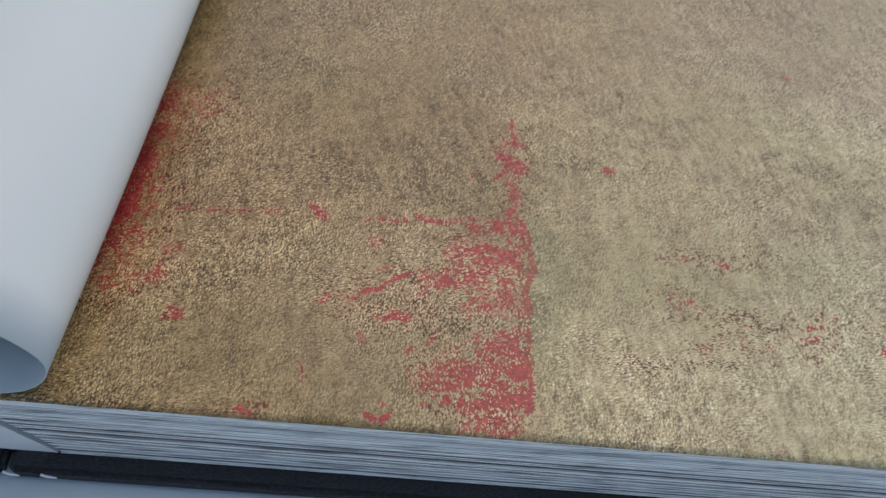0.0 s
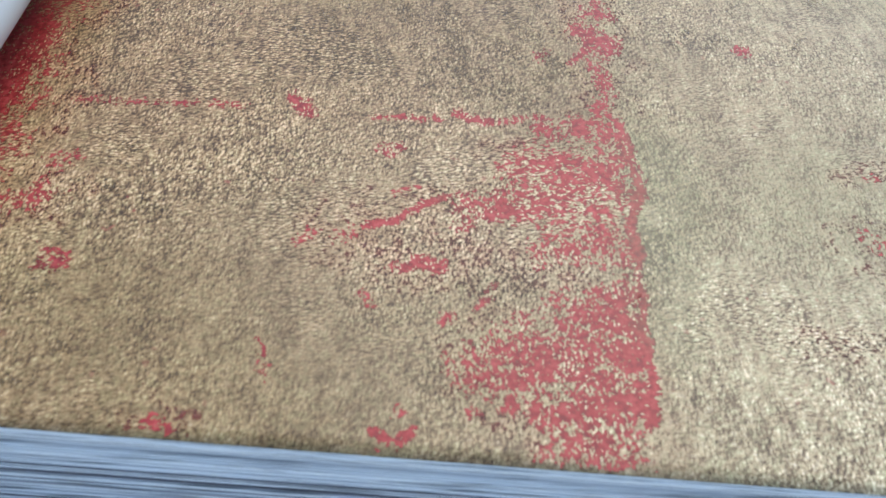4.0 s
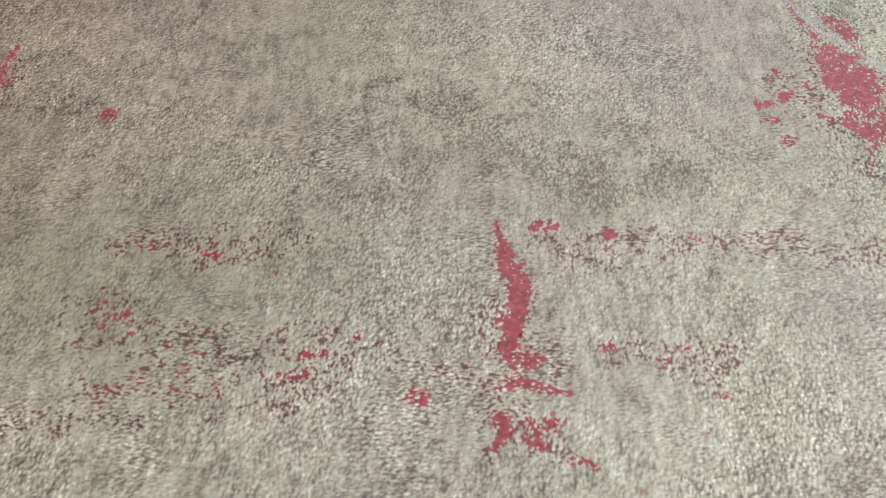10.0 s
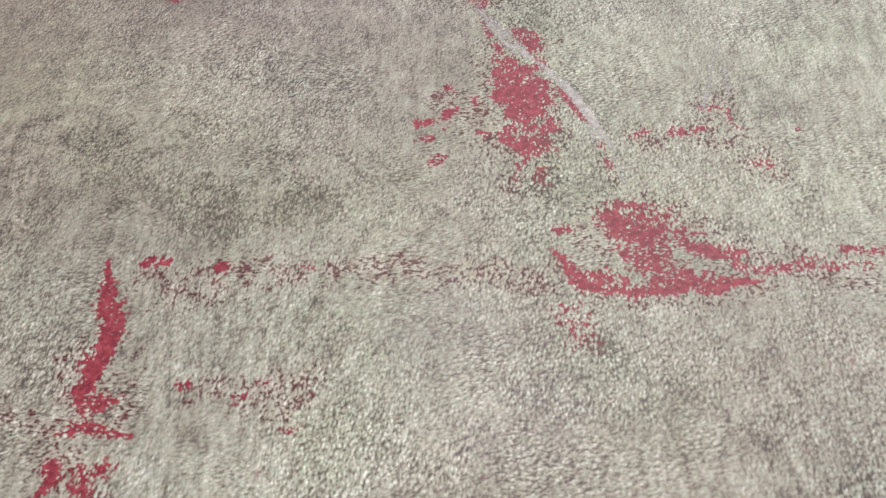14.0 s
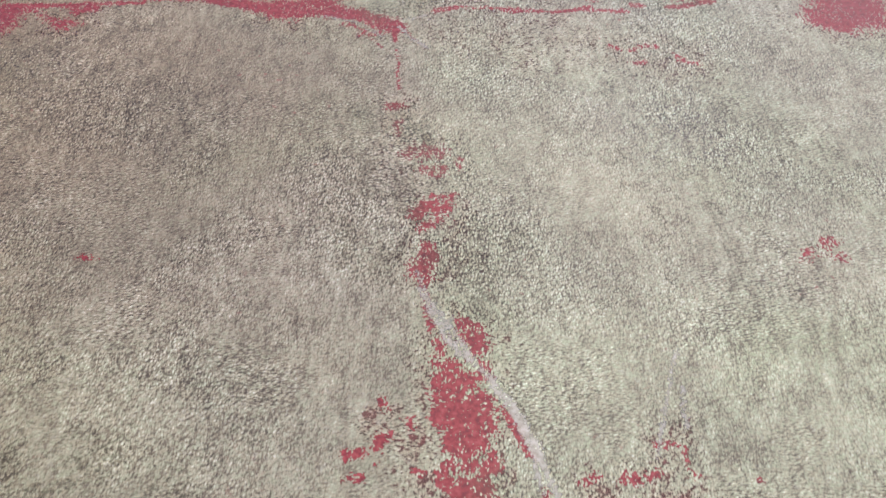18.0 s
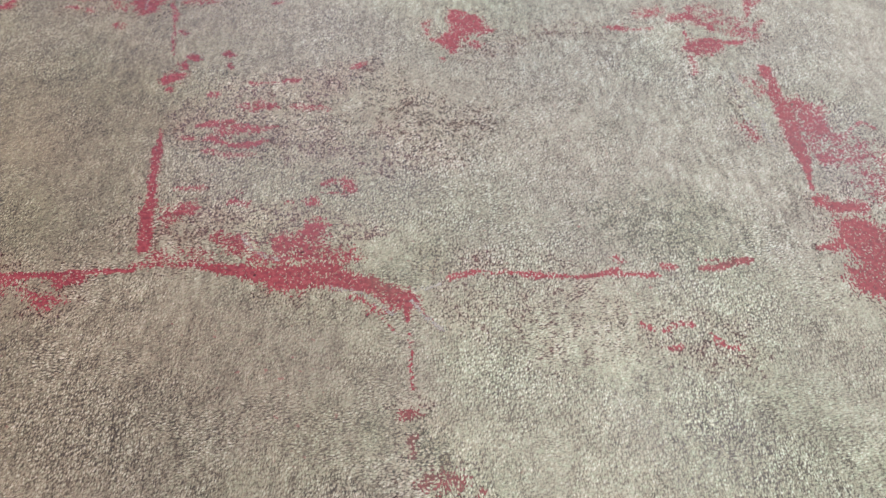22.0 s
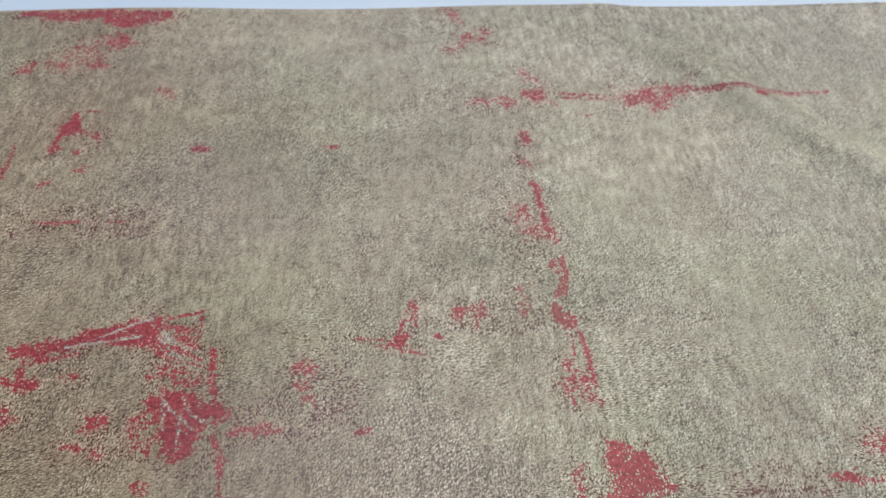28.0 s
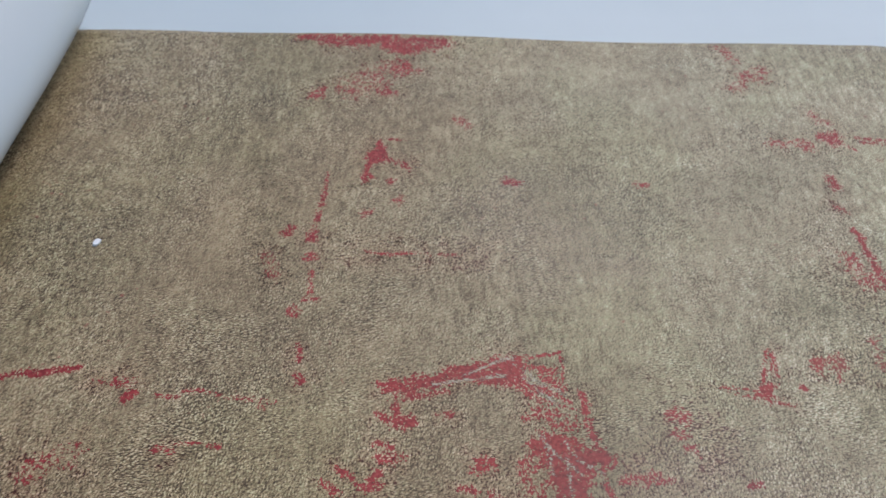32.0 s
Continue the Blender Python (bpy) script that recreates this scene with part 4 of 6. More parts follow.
mark("red_patch", RED, 0.83, [(111.7, 39.3, 3.0), (113.1, 39.7, 3.0)])
mark("red_patch", RED, 0.83, [(109.6, 38.9, 2.6), (110.6, 38.1, 1.7)])
mark("red_patch", RED, 0.89, [(109.1, 33.9, 2.4), (110.4, 32.5, 2.7), (112.0, 32.3, 2.3)])
mark("red_patch", RED, 0.91, [(113.5, 33.8, 2.3), (114.6, 35.3, 2.0), (114.4, 36.8, 0.9)])
mark("red_fleck", RED, 0.87, [(112.0, 36.1, 1.0), (112.4, 35.7, 1.0)])
mark("red_patch", RED, 0.68, [(109.9, 36.6, 1.4), (110.1, 35.0, 1.1)])
mark("red_streak", RED, 0.77, [(110.3, 31.3, 1.2), (111.1, 30.5, 0.7), (110.6, 29.5, 0.5)])
mark("red_patch", RED, 0.58, [(110.1, 27.4, 1.4), (112.4, 27.0, 1.2)])
mark("red_streak", RED, 0.82, [(116.6, 43.7, 0.4), (118.4, 40.7, 0.6), (119.3, 37.9, 0.6), (120.2, 35.9, 0.4)])
mark("red_fleck", RED, 0.67, [(101.4, 44.5, 1.1), (101.7, 43.2, 0.9)])
mark("red_fleck", RED, 0.72, [(101.0, 39.2, 1.3), (101.7, 38.4, 1.3)])
mark("red_fleck", RED, 0.57, [(97.8, 37.3, 1.6), (99.5, 37.6, 0.9)])
mark("red_fleck", RED, 0.57, [(100.9, 36.3, 0.9), (101.3, 35.8, 0.6)])
mark("red_fleck", RED, 0.42, [(97.6, 33.9, 1.2), (98.9, 33.8, 1.0)])
mark("red_fleck", RED, 0.52, [(105.1, 34.8, 1.2), (106.0, 35.1, 0.8)])
mark("red_fleck", RED, 0.57, [(104.5, 42.6, 1.2), (105.2, 41.9, 0.9)])
mark("red_fleck", RED, 0.87, [(130.6, 33.7, 1.4), (131.5, 33.5, 1.4)])
mark("red_fleck", RED, 0.67, [(133.1, 34.2, 0.9), (134.3, 34.8, 0.8)])
mark("red_streak", RED, 0.77, [(134.8, 37.7, 0.7), (136.3, 38.0, 0.9), (137.7, 38.0, 0.4)])
mark("red_streak", RED, 0.67, [(138.5, 37.8, 0.3), (138.1, 34.7, 0.4)])
mark("red_fleck", RED, 0.57, [(139.0, 34.0, 0.9), (139.4, 33.9, 0.7)])
mark("red_fleck", RED, 0.57, [(125.4, 33.5, 1.1), (127.3, 34.3, 1.1)])
mark("red_fleck", RED, 0.67, [(121.6, 28.8, 0.9), (121.9, 27.7, 0.9)])
mark("red_fleck", RED, 0.42, [(139.9, 27.6, 1.5), (140.4, 26.5, 1.1)])
mark("red_fleck", RED, 0.37, [(99.7, 30.1, 1.6), (101.0, 31.2, 1.1)])
mark("red_fleck", RED, 0.77, [(145.9, 33.2, 0.5), (146.4, 32.9, 0.5)])
mark("red_patch", RED, 0.94, [(28.4, 129.0, 7.5), (31.2, 128.2, 7.9), (32.5, 128.9, 5.3)])
mark("red_patch", RED, 0.78, [(31.8, 129.6, 4.6), (36.0, 130.8, 2.1)])
mark("red_patch", RED, 0.63, [(30.4, 123.8, 3.7), (33.0, 125.2, 3.1)])
mark("red_streak", RED, 0.99, [(32.9, 131.3, 1.7), (38.9, 131.5, 1.1), (43.0, 131.7, 1.0), (48.1, 132.0, 0.9), (56.8, 132.2, 0.6)])
mark("red_patch", RED, 0.91, [(42.7, 130.6, 2.3), (44.9, 129.8, 2.8), (47.1, 130.7, 1.8)])
mark("red_patch", RED, 0.48, [(42.8, 125.7, 2.9), (46.0, 124.9, 2.2)])
mark("red_patch", RED, 0.43, [(39.3, 128.0, 2.3), (40.6, 126.5, 1.5)])
mark("red_streak", RED, 1.02, [(54.7, 164.7, 0.7), (55.6, 156.9, 1.0), (56.3, 149.6, 1.3), (56.7, 143.5, 1.9), (57.1, 137.4, 2.2)])
mark("red_streak", RED, 0.67, [(56.4, 133.3, 1.2), (61.3, 133.5, 1.0), (68.6, 133.3, 1.4)])
mark("red_streak", RED, 0.95, [(68.7, 132.7, 1.4), (74.1, 131.7, 2.5), (79.4, 130.6, 3.3), (85.6, 130.5, 4.7), (89.8, 130.4, 5.0), (94.1, 128.8, 3.5), (99.3, 126.7, 3.2), (102.6, 125.1, 3.7)])
mark("red_patch", RED, 0.91, [(85.7, 128.5, 4.3), (80.5, 129.0, 3.0)])
mark("red_patch", RED, 0.63, [(77.0, 134.1, 2.8), (83.3, 134.3, 3.5), (90.7, 134.6, 3.9)])
mark("red_streak", RED, 0.67, [(69.2, 139.9, 1.7), (73.5, 137.1, 1.2), (79.1, 134.7, 1.3), (83.3, 134.0, 1.1)])
mark("red_patch", RED, 0.58, [(94.1, 125.3, 1.6), (99.3, 122.7, 2.2), (101.3, 122.2, 1.3)])
mark("red_patch", RED, 0.94, [(101.8, 125.9, 3.4), (103.4, 123.6, 3.3)])
mark("red_streak", RED, 0.87, [(103.3, 122.9, 1.1), (103.6, 119.7, 0.6)])
mark("red_fleck", RED, 0.72, [(86.4, 141.3, 3.4), (87.0, 142.4, 1.9)])
mark("red_fleck", RED, 0.42, [(60.4, 146.9, 2.7), (61.8, 145.1, 2.1)])
mark("red_fleck", RED, 0.37, [(60.0, 144.0, 2.3), (60.5, 145.2, 2.0)])
mark("red_fleck", RED, 0.47, [(92.3, 152.6, 1.8), (93.1, 151.7, 1.8)])
mark("red_fleck", RED, 0.42, [(85.9, 148.2, 1.3), (86.4, 149.1, 1.4)])
mark("red_patch", RED, 0.38, [(92.9, 134.6, 3.1), (95.0, 135.3, 2.5)])
mark("red_patch", RED, 0.33, [(60.0, 135.2, 3.9), (68.4, 135.1, 3.2)])
mark("red_streak", RED, 0.57, [(103.6, 117.2, 0.3), (103.9, 111.7, 0.4), (104.0, 106.3, 0.5)])
mark("red_patch", RED, 0.58, [(102.2, 101.6, 2.1), (104.3, 102.1, 1.6)])
mark("red_patch", RED, 0.63, [(103.6, 98.0, 1.4), (103.9, 95.6, 1.6)])
mark("red_streak", RED, 0.57, [(104.6, 125.1, 0.4), (106.4, 121.1, 0.4), (108.7, 118.2, 0.5)])
mark("red_streak", RED, 0.37, [(94.1, 127.2, 0.4), (101.2, 117.9, 0.3)])
mark("pale_crease", PALE, 0.6, [(104.0, 124.3, 0.4), (106.5, 120.6, 0.4), (109.3, 118.1, 0.4)])
mark("pale_crease", PALE, 0.5, [(104.7, 126.4, 0.4), (109.1, 127.8, 0.4)])
mark("pale_crease", PALE, 0.5, [(74.3, 139.8, 0.4), (76.8, 136.0, 0.4), (81.2, 134.0, 0.4)])
mark("pale_crease", PALE, 0.5, [(91.0, 127.6, 0.4), (96.2, 126.0, 0.4), (101.3, 121.2, 0.4)])
mark("red_streak", RED, 0.95, [(111.1, 129.2, 1.2), (115.1, 130.3, 1.1)])
mark("red_streak", RED, 0.57, [(115.1, 130.5, 0.6), (124.1, 130.0, 0.6)])
mark("red_streak", RED, 0.92, [(124.1, 129.7, 1.4), (126.2, 129.3, 1.1), (132.0, 128.7, 0.4), (136.3, 129.2, 1.1), (140.3, 130.4, 1.1)])
mark("red_streak", RED, 0.72, [(138.5, 129.4, 0.6), (143.8, 129.1, 0.9), (146.7, 128.9, 1.0)])
mark("red_fleck", RED, 0.72, [(148.4, 130.6, 1.4), (149.9, 130.2, 1.2)])
mark("red_streak", RED, 0.95, [(154.8, 130.4, 0.9), (158.1, 130.5, 1.3), (162.2, 131.7, 1.4), (164.8, 132.1, 0.6)])
mark("red_streak", RED, 0.57, [(154.7, 132.0, 0.3), (164.1, 132.6, 0.3)])
mark("red_fleck", RED, 0.47, [(140.1, 132.8, 0.9), (141.1, 132.5, 0.9)])
mark("red_fleck", RED, 0.62, [(141.8, 118.4, 0.8), (143.7, 117.3, 1.0)])
mark("red_streak", RED, 0.72, [(145.4, 116.6, 0.6), (147.9, 117.8, 0.9), (150.2, 118.0, 1.0)])
mark("red_fleck", RED, 0.57, [(145.4, 113.1, 1.1), (147.7, 113.3, 1.1)])
mark("red_fleck", RED, 0.62, [(153.2, 115.3, 1.1), (154.5, 113.2, 1.4), (157.2, 112.2, 1.4)])
mark("red_streak", RED, 0.99, [(183.4, 188.1, 1.6), (182.8, 177.7, 2.5), (183.1, 168.9, 3.9), (182.5, 160.7, 3.3), (182.2, 154.8, 1.3), (181.4, 149.2, 0.5)])
mark("red_patch", RED, 0.87, [(185.7, 175.4, 4.6), (188.2, 173.2, 5.8), (187.4, 167.8, 4.3)])
mark("red_patch", RED, 0.58, [(185.3, 163.7, 4.7), (186.8, 158.7, 3.8)])
mark("red_patch", RED, 0.97, [(181.4, 146.3, 2.1), (184.7, 144.8, 3.8), (188.0, 145.1, 3.3)])
mark("red_patch", RED, 1.01, [(185.4, 138.5, 6.6), (187.9, 134.3, 10.9), (190.9, 131.7, 13.6)])
mark("red_patch", RED, 1.01, [(188.6, 127.0, 8.2), (192.4, 128.5, 10.0)])
mark("red_patch", RED, 0.97, [(185.1, 126.3, 7.9), (186.4, 124.0, 5.0)])
mark("red_patch", RED, 0.87, [(177.8, 134.0, 1.5), (181.9, 134.7, 2.6)])
mark("red_patch", RED, 0.73, [(180.8, 129.6, 1.5), (183.1, 126.8, 2.9)])
mark("red_patch", RED, 0.38, [(189.6, 163.6, 8.5), (195.8, 156.5, 11.2), (199.0, 148.9, 12.6)])
mark("red_streak", RED, 0.52, [(189.4, 163.0, 0.5), (197.9, 169.6, 0.6), (200.3, 167.4, 0.6)])
mark("red_patch", RED, 0.27, [(173.7, 169.1, 3.0), (175.1, 164.9, 3.0)])
mark("red_streak", RED, 0.99, [(55.0, 170.1, 0.3), (55.7, 163.4, 1.0), (55.7, 159.9, 1.2), (56.1, 156.1, 1.2), (56.2, 152.4, 1.5)])
mark("red_patch", RED, 0.99, [(56.5, 150.2, 1.7), (56.5, 147.2, 2.3), (56.8, 145.3, 2.4)])
mark("red_fleck", RED, 0.92, [(54.3, 186.6, 2.9), (55.4, 187.1, 3.8)])
mark("red_fleck", RED, 0.77, [(58.1, 194.6, 2.3), (59.3, 194.2, 2.0)])
mark("red_fleck", RED, 0.72, [(65.2, 195.6, 1.5), (66.0, 194.8, 1.2)])
mark("red_fleck", RED, 0.72, [(66.3, 191.1, 1.4), (66.9, 190.7, 1.2)])
mark("red_fleck", RED, 0.37, [(55.8, 191.4, 1.7), (56.7, 192.7, 1.4)])
mark("red_patch", RED, 0.78, [(63.3, 171.4, 1.7), (66.3, 171.4, 2.7), (68.9, 171.9, 2.7)])
mark("red_patch", RED, 0.58, [(67.5, 169.5, 3.4), (73.5, 169.5, 1.9), (77.5, 169.6, 0.7)])
mark("red_patch", RED, 0.63, [(64.7, 166.7, 2.4), (68.1, 165.5, 2.0), (72.4, 164.8, 1.6)])
mark("red_patch", RED, 0.73, [(70.6, 165.4, 1.6), (74.0, 165.3, 1.6), (76.1, 166.1, 1.2)])
mark("red_patch", RED, 0.48, [(64.2, 163.1, 1.1), (67.7, 162.5, 1.1), (74.4, 162.0, 1.1)])
mark("red_fleck", RED, 0.57, [(59.3, 167.4, 1.2), (61.0, 167.3, 1.1)])
mark("red_fleck", RED, 0.67, [(63.5, 181.2, 1.3), (64.7, 181.1, 1.3)])
mark("red_fleck", RED, 0.67, [(72.8, 175.6, 1.0), (77.2, 176.9, 1.3)])
mark("red_fleck", RED, 0.77, [(79.9, 185.3, 1.3), (81.1, 185.5, 1.3)])
mark("red_streak", RED, 0.57, [(71.3, 184.6, 0.5), (77.3, 185.0, 0.5)])
mark("red_patch", RED, 0.48, [(81.7, 176.5, 2.0), (87.2, 175.8, 2.0)])
mark("red_patch", RED, 0.38, [(70.8, 178.0, 2.6), (76.2, 177.8, 2.6)])
mark("red_fleck", RED, 0.82, [(93.1, 154.4, 0.9), (93.3, 152.5, 1.3)])
mark("red_patch", RED, 0.53, [(87.9, 153.2, 1.2), (91.5, 154.0, 1.2)])
mark("red_streak", RED, 0.67, [(87.7, 151.3, 0.3), (90.8, 150.7, 0.3), (93.4, 150.1, 0.3)])
mark("red_fleck", RED, 0.77, [(85.4, 148.3, 1.2), (86.5, 148.9, 1.8)])
mark("red_fleck", RED, 0.57, [(81.1, 148.2, 1.0), (82.1, 148.4, 1.0)])
mark("red_fleck", RED, 0.57, [(71.6, 148.8, 1.3), (74.0, 148.5, 1.3)])
mark("red_patch", RED, 0.78, [(61.9, 147.0, 2.0), (64.1, 147.4, 2.4)])
mark("red_patch", RED, 0.48, [(60.8, 152.7, 1.0), (65.2, 152.6, 1.6)])
mark("red_fleck", RED, 0.37, [(72.8, 151.9, 1.0), (73.6, 151.8, 0.8)])
mark("crevice_field", CREVICE, 0.315, [(82.9, 185.7, 1.4), (90.4, 187.5, 3.4), (97.1, 188.6, 2.8)])
mark("crevice_field", CREVICE, 0.270, [(70.8, 178.0, 3.8), (76.3, 176.7, 3.7)])
mark("crevice_field", CREVICE, 0.225, [(101.6, 175.3, 2.5), (105.8, 176.9, 2.0)])
mark("crevice_field", CREVICE, 0.225, [(102.8, 167.0, 3.5), (105.8, 166.4, 2.8)])
mark("crevice_field", CREVICE, 0.180, [(87.3, 172.4, 2.0), (95.5, 158.6, 1.9)])
mark("crevice_field", CREVICE, 0.270, [(65.5, 165.6, 7.0), (75.6, 166.3, 7.0)])
mark("red_fleck", RED, 0.82, [(151.8, 204.4, 1.5), (153.9, 204.4, 2.0)])
mark("red_streak", RED, 0.57, [(150.3, 205.2, 0.7), (156.4, 203.7, 1.3), (161.2, 204.2, 1.0)])
mark("red_patch", RED, 0.87, [(165.9, 207.6, 2.3), (168.9, 208.6, 4.1), (170.9, 209.0, 3.8)])
mark("red_patch", RED, 0.78, [(171.4, 212.2, 2.0), (172.1, 208.5, 2.0), (174.2, 204.8, 1.7)])
mark("red_patch", RED, 0.58, [(172.5, 206.3, 2.1), (175.4, 203.5, 2.5)])
mark("red_patch", RED, 1.01, [(168.5, 199.0, 1.5), (169.0, 196.4, 4.0), (171.3, 197.0, 5.3), (174.0, 197.4, 4.2)])
mark("red_streak", RED, 0.92, [(168.6, 202.9, 0.4), (168.4, 199.3, 0.6), (167.9, 195.3, 0.7)])
mark("red_patch", RED, 0.83, [(170.0, 194.6, 1.8), (173.4, 195.5, 1.8)])
mark("red_patch", RED, 0.63, [(176.2, 199.3, 0.6), (172.7, 193.4, 1.0)])
mark("red_patch", RED, 0.8, [(176.8, 198.0, 1.3), (179.9, 198.1, 1.5), (182.4, 198.6, 0.8)])
mark("red_patch", RED, 0.53, [(167.9, 192.9, 1.3), (167.9, 190.1, 1.5), (167.3, 186.8, 0.9)])
mark("red_patch", RED, 0.43, [(178.1, 203.4, 4.6), (183.4, 201.8, 4.6)])
mark("red_patch", RED, 0.38, [(175.5, 210.5, 6.7), (179.6, 206.5, 6.6)])
mark("red_patch", RED, 0.43, [(160.1, 210.1, 3.4), (164.8, 211.6, 3.4)])
mark("red_streak", RED, 0.82, [(188.9, 227.3, 0.8), (187.9, 220.2, 2.1), (186.5, 214.3, 1.7), (184.9, 208.7, 0.5)])
mark("red_patch", RED, 0.63, [(190.2, 222.8, 2.0), (189.3, 218.4, 1.4)])
mark("red_patch", RED, 0.58, [(187.4, 214.0, 1.7), (189.7, 215.9, 1.4)])
mark("red_fleck", RED, 0.67, [(187.2, 206.6, 1.6), (184.4, 203.3, 1.1)])
mark("red_patch", RED, 0.97, [(182.6, 188.4, 1.8), (183.1, 185.7, 2.7), (182.7, 181.2, 2.0)])
mark("red_patch", RED, 0.38, [(178.5, 183.9, 3.0), (180.5, 180.1, 3.8)])
mark("red_patch", RED, 0.53, [(173.6, 167.9, 1.8), (174.4, 165.7, 2.0)])
mark("crevice_field", CREVICE, 0.248, [(172.1, 185.4, 1.4), (173.6, 179.7, 1.9), (174.9, 174.8, 1.9)])
mark("pale_crease", PALE, 0.6, [(172.6, 184.1, 0.3), (173.3, 180.3, 0.3), (174.1, 177.8, 0.3)])
mark("pale_crease", PALE, 0.6, [(174.4, 176.6, 0.3), (177.1, 174.7, 0.3), (179.7, 173.3, 0.3)])
mark("pale_crease", PALE, 0.6, [(174.2, 173.9, 0.3), (174.6, 170.7, 0.3), (174.8, 167.4, 0.3)])
mark("red_patch", RED, 0.95, [(23.7, 237.6, 1.2), (28.8, 238.1, 2.6), (33.8, 238.7, 4.1), (37.1, 238.0, 3.6)])
mark("red_streak", RED, 0.67, [(34.5, 240.2, 1.1), (40.1, 240.9, 0.6), (45.1, 242.3, 0.4)])
mark("red_streak", RED, 0.72, [(37.7, 235.0, 1.3), (41.6, 233.8, 1.1), (45.7, 231.2, 0.8)])
mark("red_patch", RED, 0.68, [(41.2, 235.8, 2.0), (44.3, 235.4, 2.0)])
mark("red_patch", RED, 0.83, [(47.5, 233.6, 1.1), (48.3, 230.7, 1.3)])
mark("red_patch", RED, 0.58, [(48.2, 227.7, 1.3), (49.7, 223.6, 1.3)])
mark("red_patch", RED, 0.99, [(40.0, 222.5, 2.4), (42.8, 223.1, 3.5), (46.0, 221.7, 4.6)])
mark("red_patch", RED, 0.94, [(41.2, 219.3, 2.5), (45.2, 218.5, 5.0)])
mark("red_patch", RED, 0.97, [(47.7, 220.4, 2.0), (50.5, 220.3, 2.6)])
mark("red_patch", RED, 0.48, [(37.3, 219.4, 2.0), (38.0, 214.4, 2.0)])
mark("red_patch", RED, 0.48, [(42.4, 213.6, 2.5), (46.2, 213.5, 2.2)])
mark("red_patch", RED, 0.38, [(41.0, 229.3, 3.4), (45.0, 227.1, 2.8)])
mark("red_patch", RED, 0.58, [(30.0, 219.6, 1.8), (32.0, 219.6, 1.5)])
mark("red_patch", RED, 0.48, [(31.2, 213.4, 1.7), (32.3, 212.7, 1.2)])
mark("red_streak", RED, 0.62, [(50.0, 215.8, 0.8), (51.5, 211.5, 1.2), (51.7, 208.6, 0.7)])
mark("red_streak", RED, 0.52, [(51.9, 207.4, 0.5), (52.6, 201.7, 0.7), (53.6, 195.3, 0.4)])
mark("red_fleck", RED, 0.57, [(53.5, 204.5, 1.7), (55.4, 203.9, 1.1)])
mark("red_patch", RED, 0.63, [(53.2, 216.7, 1.7), (58.0, 217.1, 2.2), (60.5, 216.1, 1.3)])
mark("red_patch", RED, 0.58, [(63.8, 229.3, 2.3), (65.0, 227.9, 2.0)])
mark("red_patch", RED, 0.48, [(63.8, 225.2, 2.1), (65.6, 222.4, 2.1)])
mark("red_fleck", RED, 0.47, [(74.6, 216.3, 1.4), (75.5, 216.3, 1.3)])
mark("red_fleck", RED, 0.87, [(58.6, 194.6, 1.3), (59.4, 193.1, 1.3)])
mark("red_fleck", RED, 0.82, [(64.6, 195.3, 1.2), (65.6, 195.5, 1.4)])
mark("red_patch", RED, 0.83, [(80.5, 234.1, 1.8), (81.7, 235.3, 1.5)])
mark("red_patch", RED, 0.58, [(84.0, 239.0, 1.5), (84.4, 242.5, 0.9)])
mark("red_patch", RED, 0.53, [(79.5, 233.0, 1.6), (84.6, 231.4, 1.2)])
mark("red_patch", RED, 0.63, [(92.6, 239.2, 2.3), (96.4, 240.6, 3.4)])
mark("red_fleck", RED, 0.47, [(38.9, 206.9, 1.5), (40.4, 206.4, 1.2)])
mark("crevice_field", CREVICE, 0.186, [(66.9, 224.4, 3.7), (70.3, 220.3, 3.6)])
mark("red_fleck", RED, 0.82, [(66.1, 191.0, 1.0), (66.8, 190.3, 1.1)])
mark("red_fleck", RED, 0.67, [(56.5, 191.9, 1.1), (57.1, 190.3, 0.8)])
mark("red_patch", RED, 0.97, [(54.5, 187.8, 0.7), (55.4, 185.9, 1.7), (56.7, 186.5, 1.3)])
mark("red_fleck", RED, 0.82, [(54.4, 182.8, 1.2), (54.6, 183.4, 1.1)])
mark("red_fleck", RED, 0.57, [(63.4, 181.6, 1.3), (64.3, 180.9, 1.1)])
mark("red_fleck", RED, 0.82, [(71.1, 184.8, 0.8), (73.4, 184.5, 0.7)])
mark("red_fleck", RED, 0.87, [(78.7, 185.6, 1.0), (80.8, 185.9, 1.5)])
mark("crevice_field", CREVICE, 0.315, [(84.6, 187.2, 2.2), (89.7, 188.4, 2.6), (96.7, 190.7, 2.2)])
mark("red_patch", RED, 0.38, [(111.1, 265.4, 2.0), (111.9, 259.9, 2.0)])
mark("red_streak", RED, 0.85, [(113.3, 253.3, 1.2), (113.5, 248.9, 1.5), (112.2, 244.5, 1.2)])
mark("red_patch", RED, 1.01, [(110.8, 239.8, 2.2), (111.8, 238.7, 3.8), (112.8, 237.7, 2.2)])
mark("red_streak", RED, 0.92, [(113.6, 236.6, 0.6), (114.4, 232.9, 0.7), (114.7, 228.5, 0.8), (114.8, 223.6, 0.7)])
mark("red_patch", RED, 0.58, [(112.8, 225.8, 2.2), (113.6, 220.3, 2.3)])
mark("red_patch", RED, 0.43, [(110.8, 227.2, 1.6), (110.1, 220.4, 1.3)])
mark("red_patch", RED, 0.99, [(115.9, 212.3, 1.6), (116.3, 208.8, 3.2), (118.5, 207.5, 5.3)])
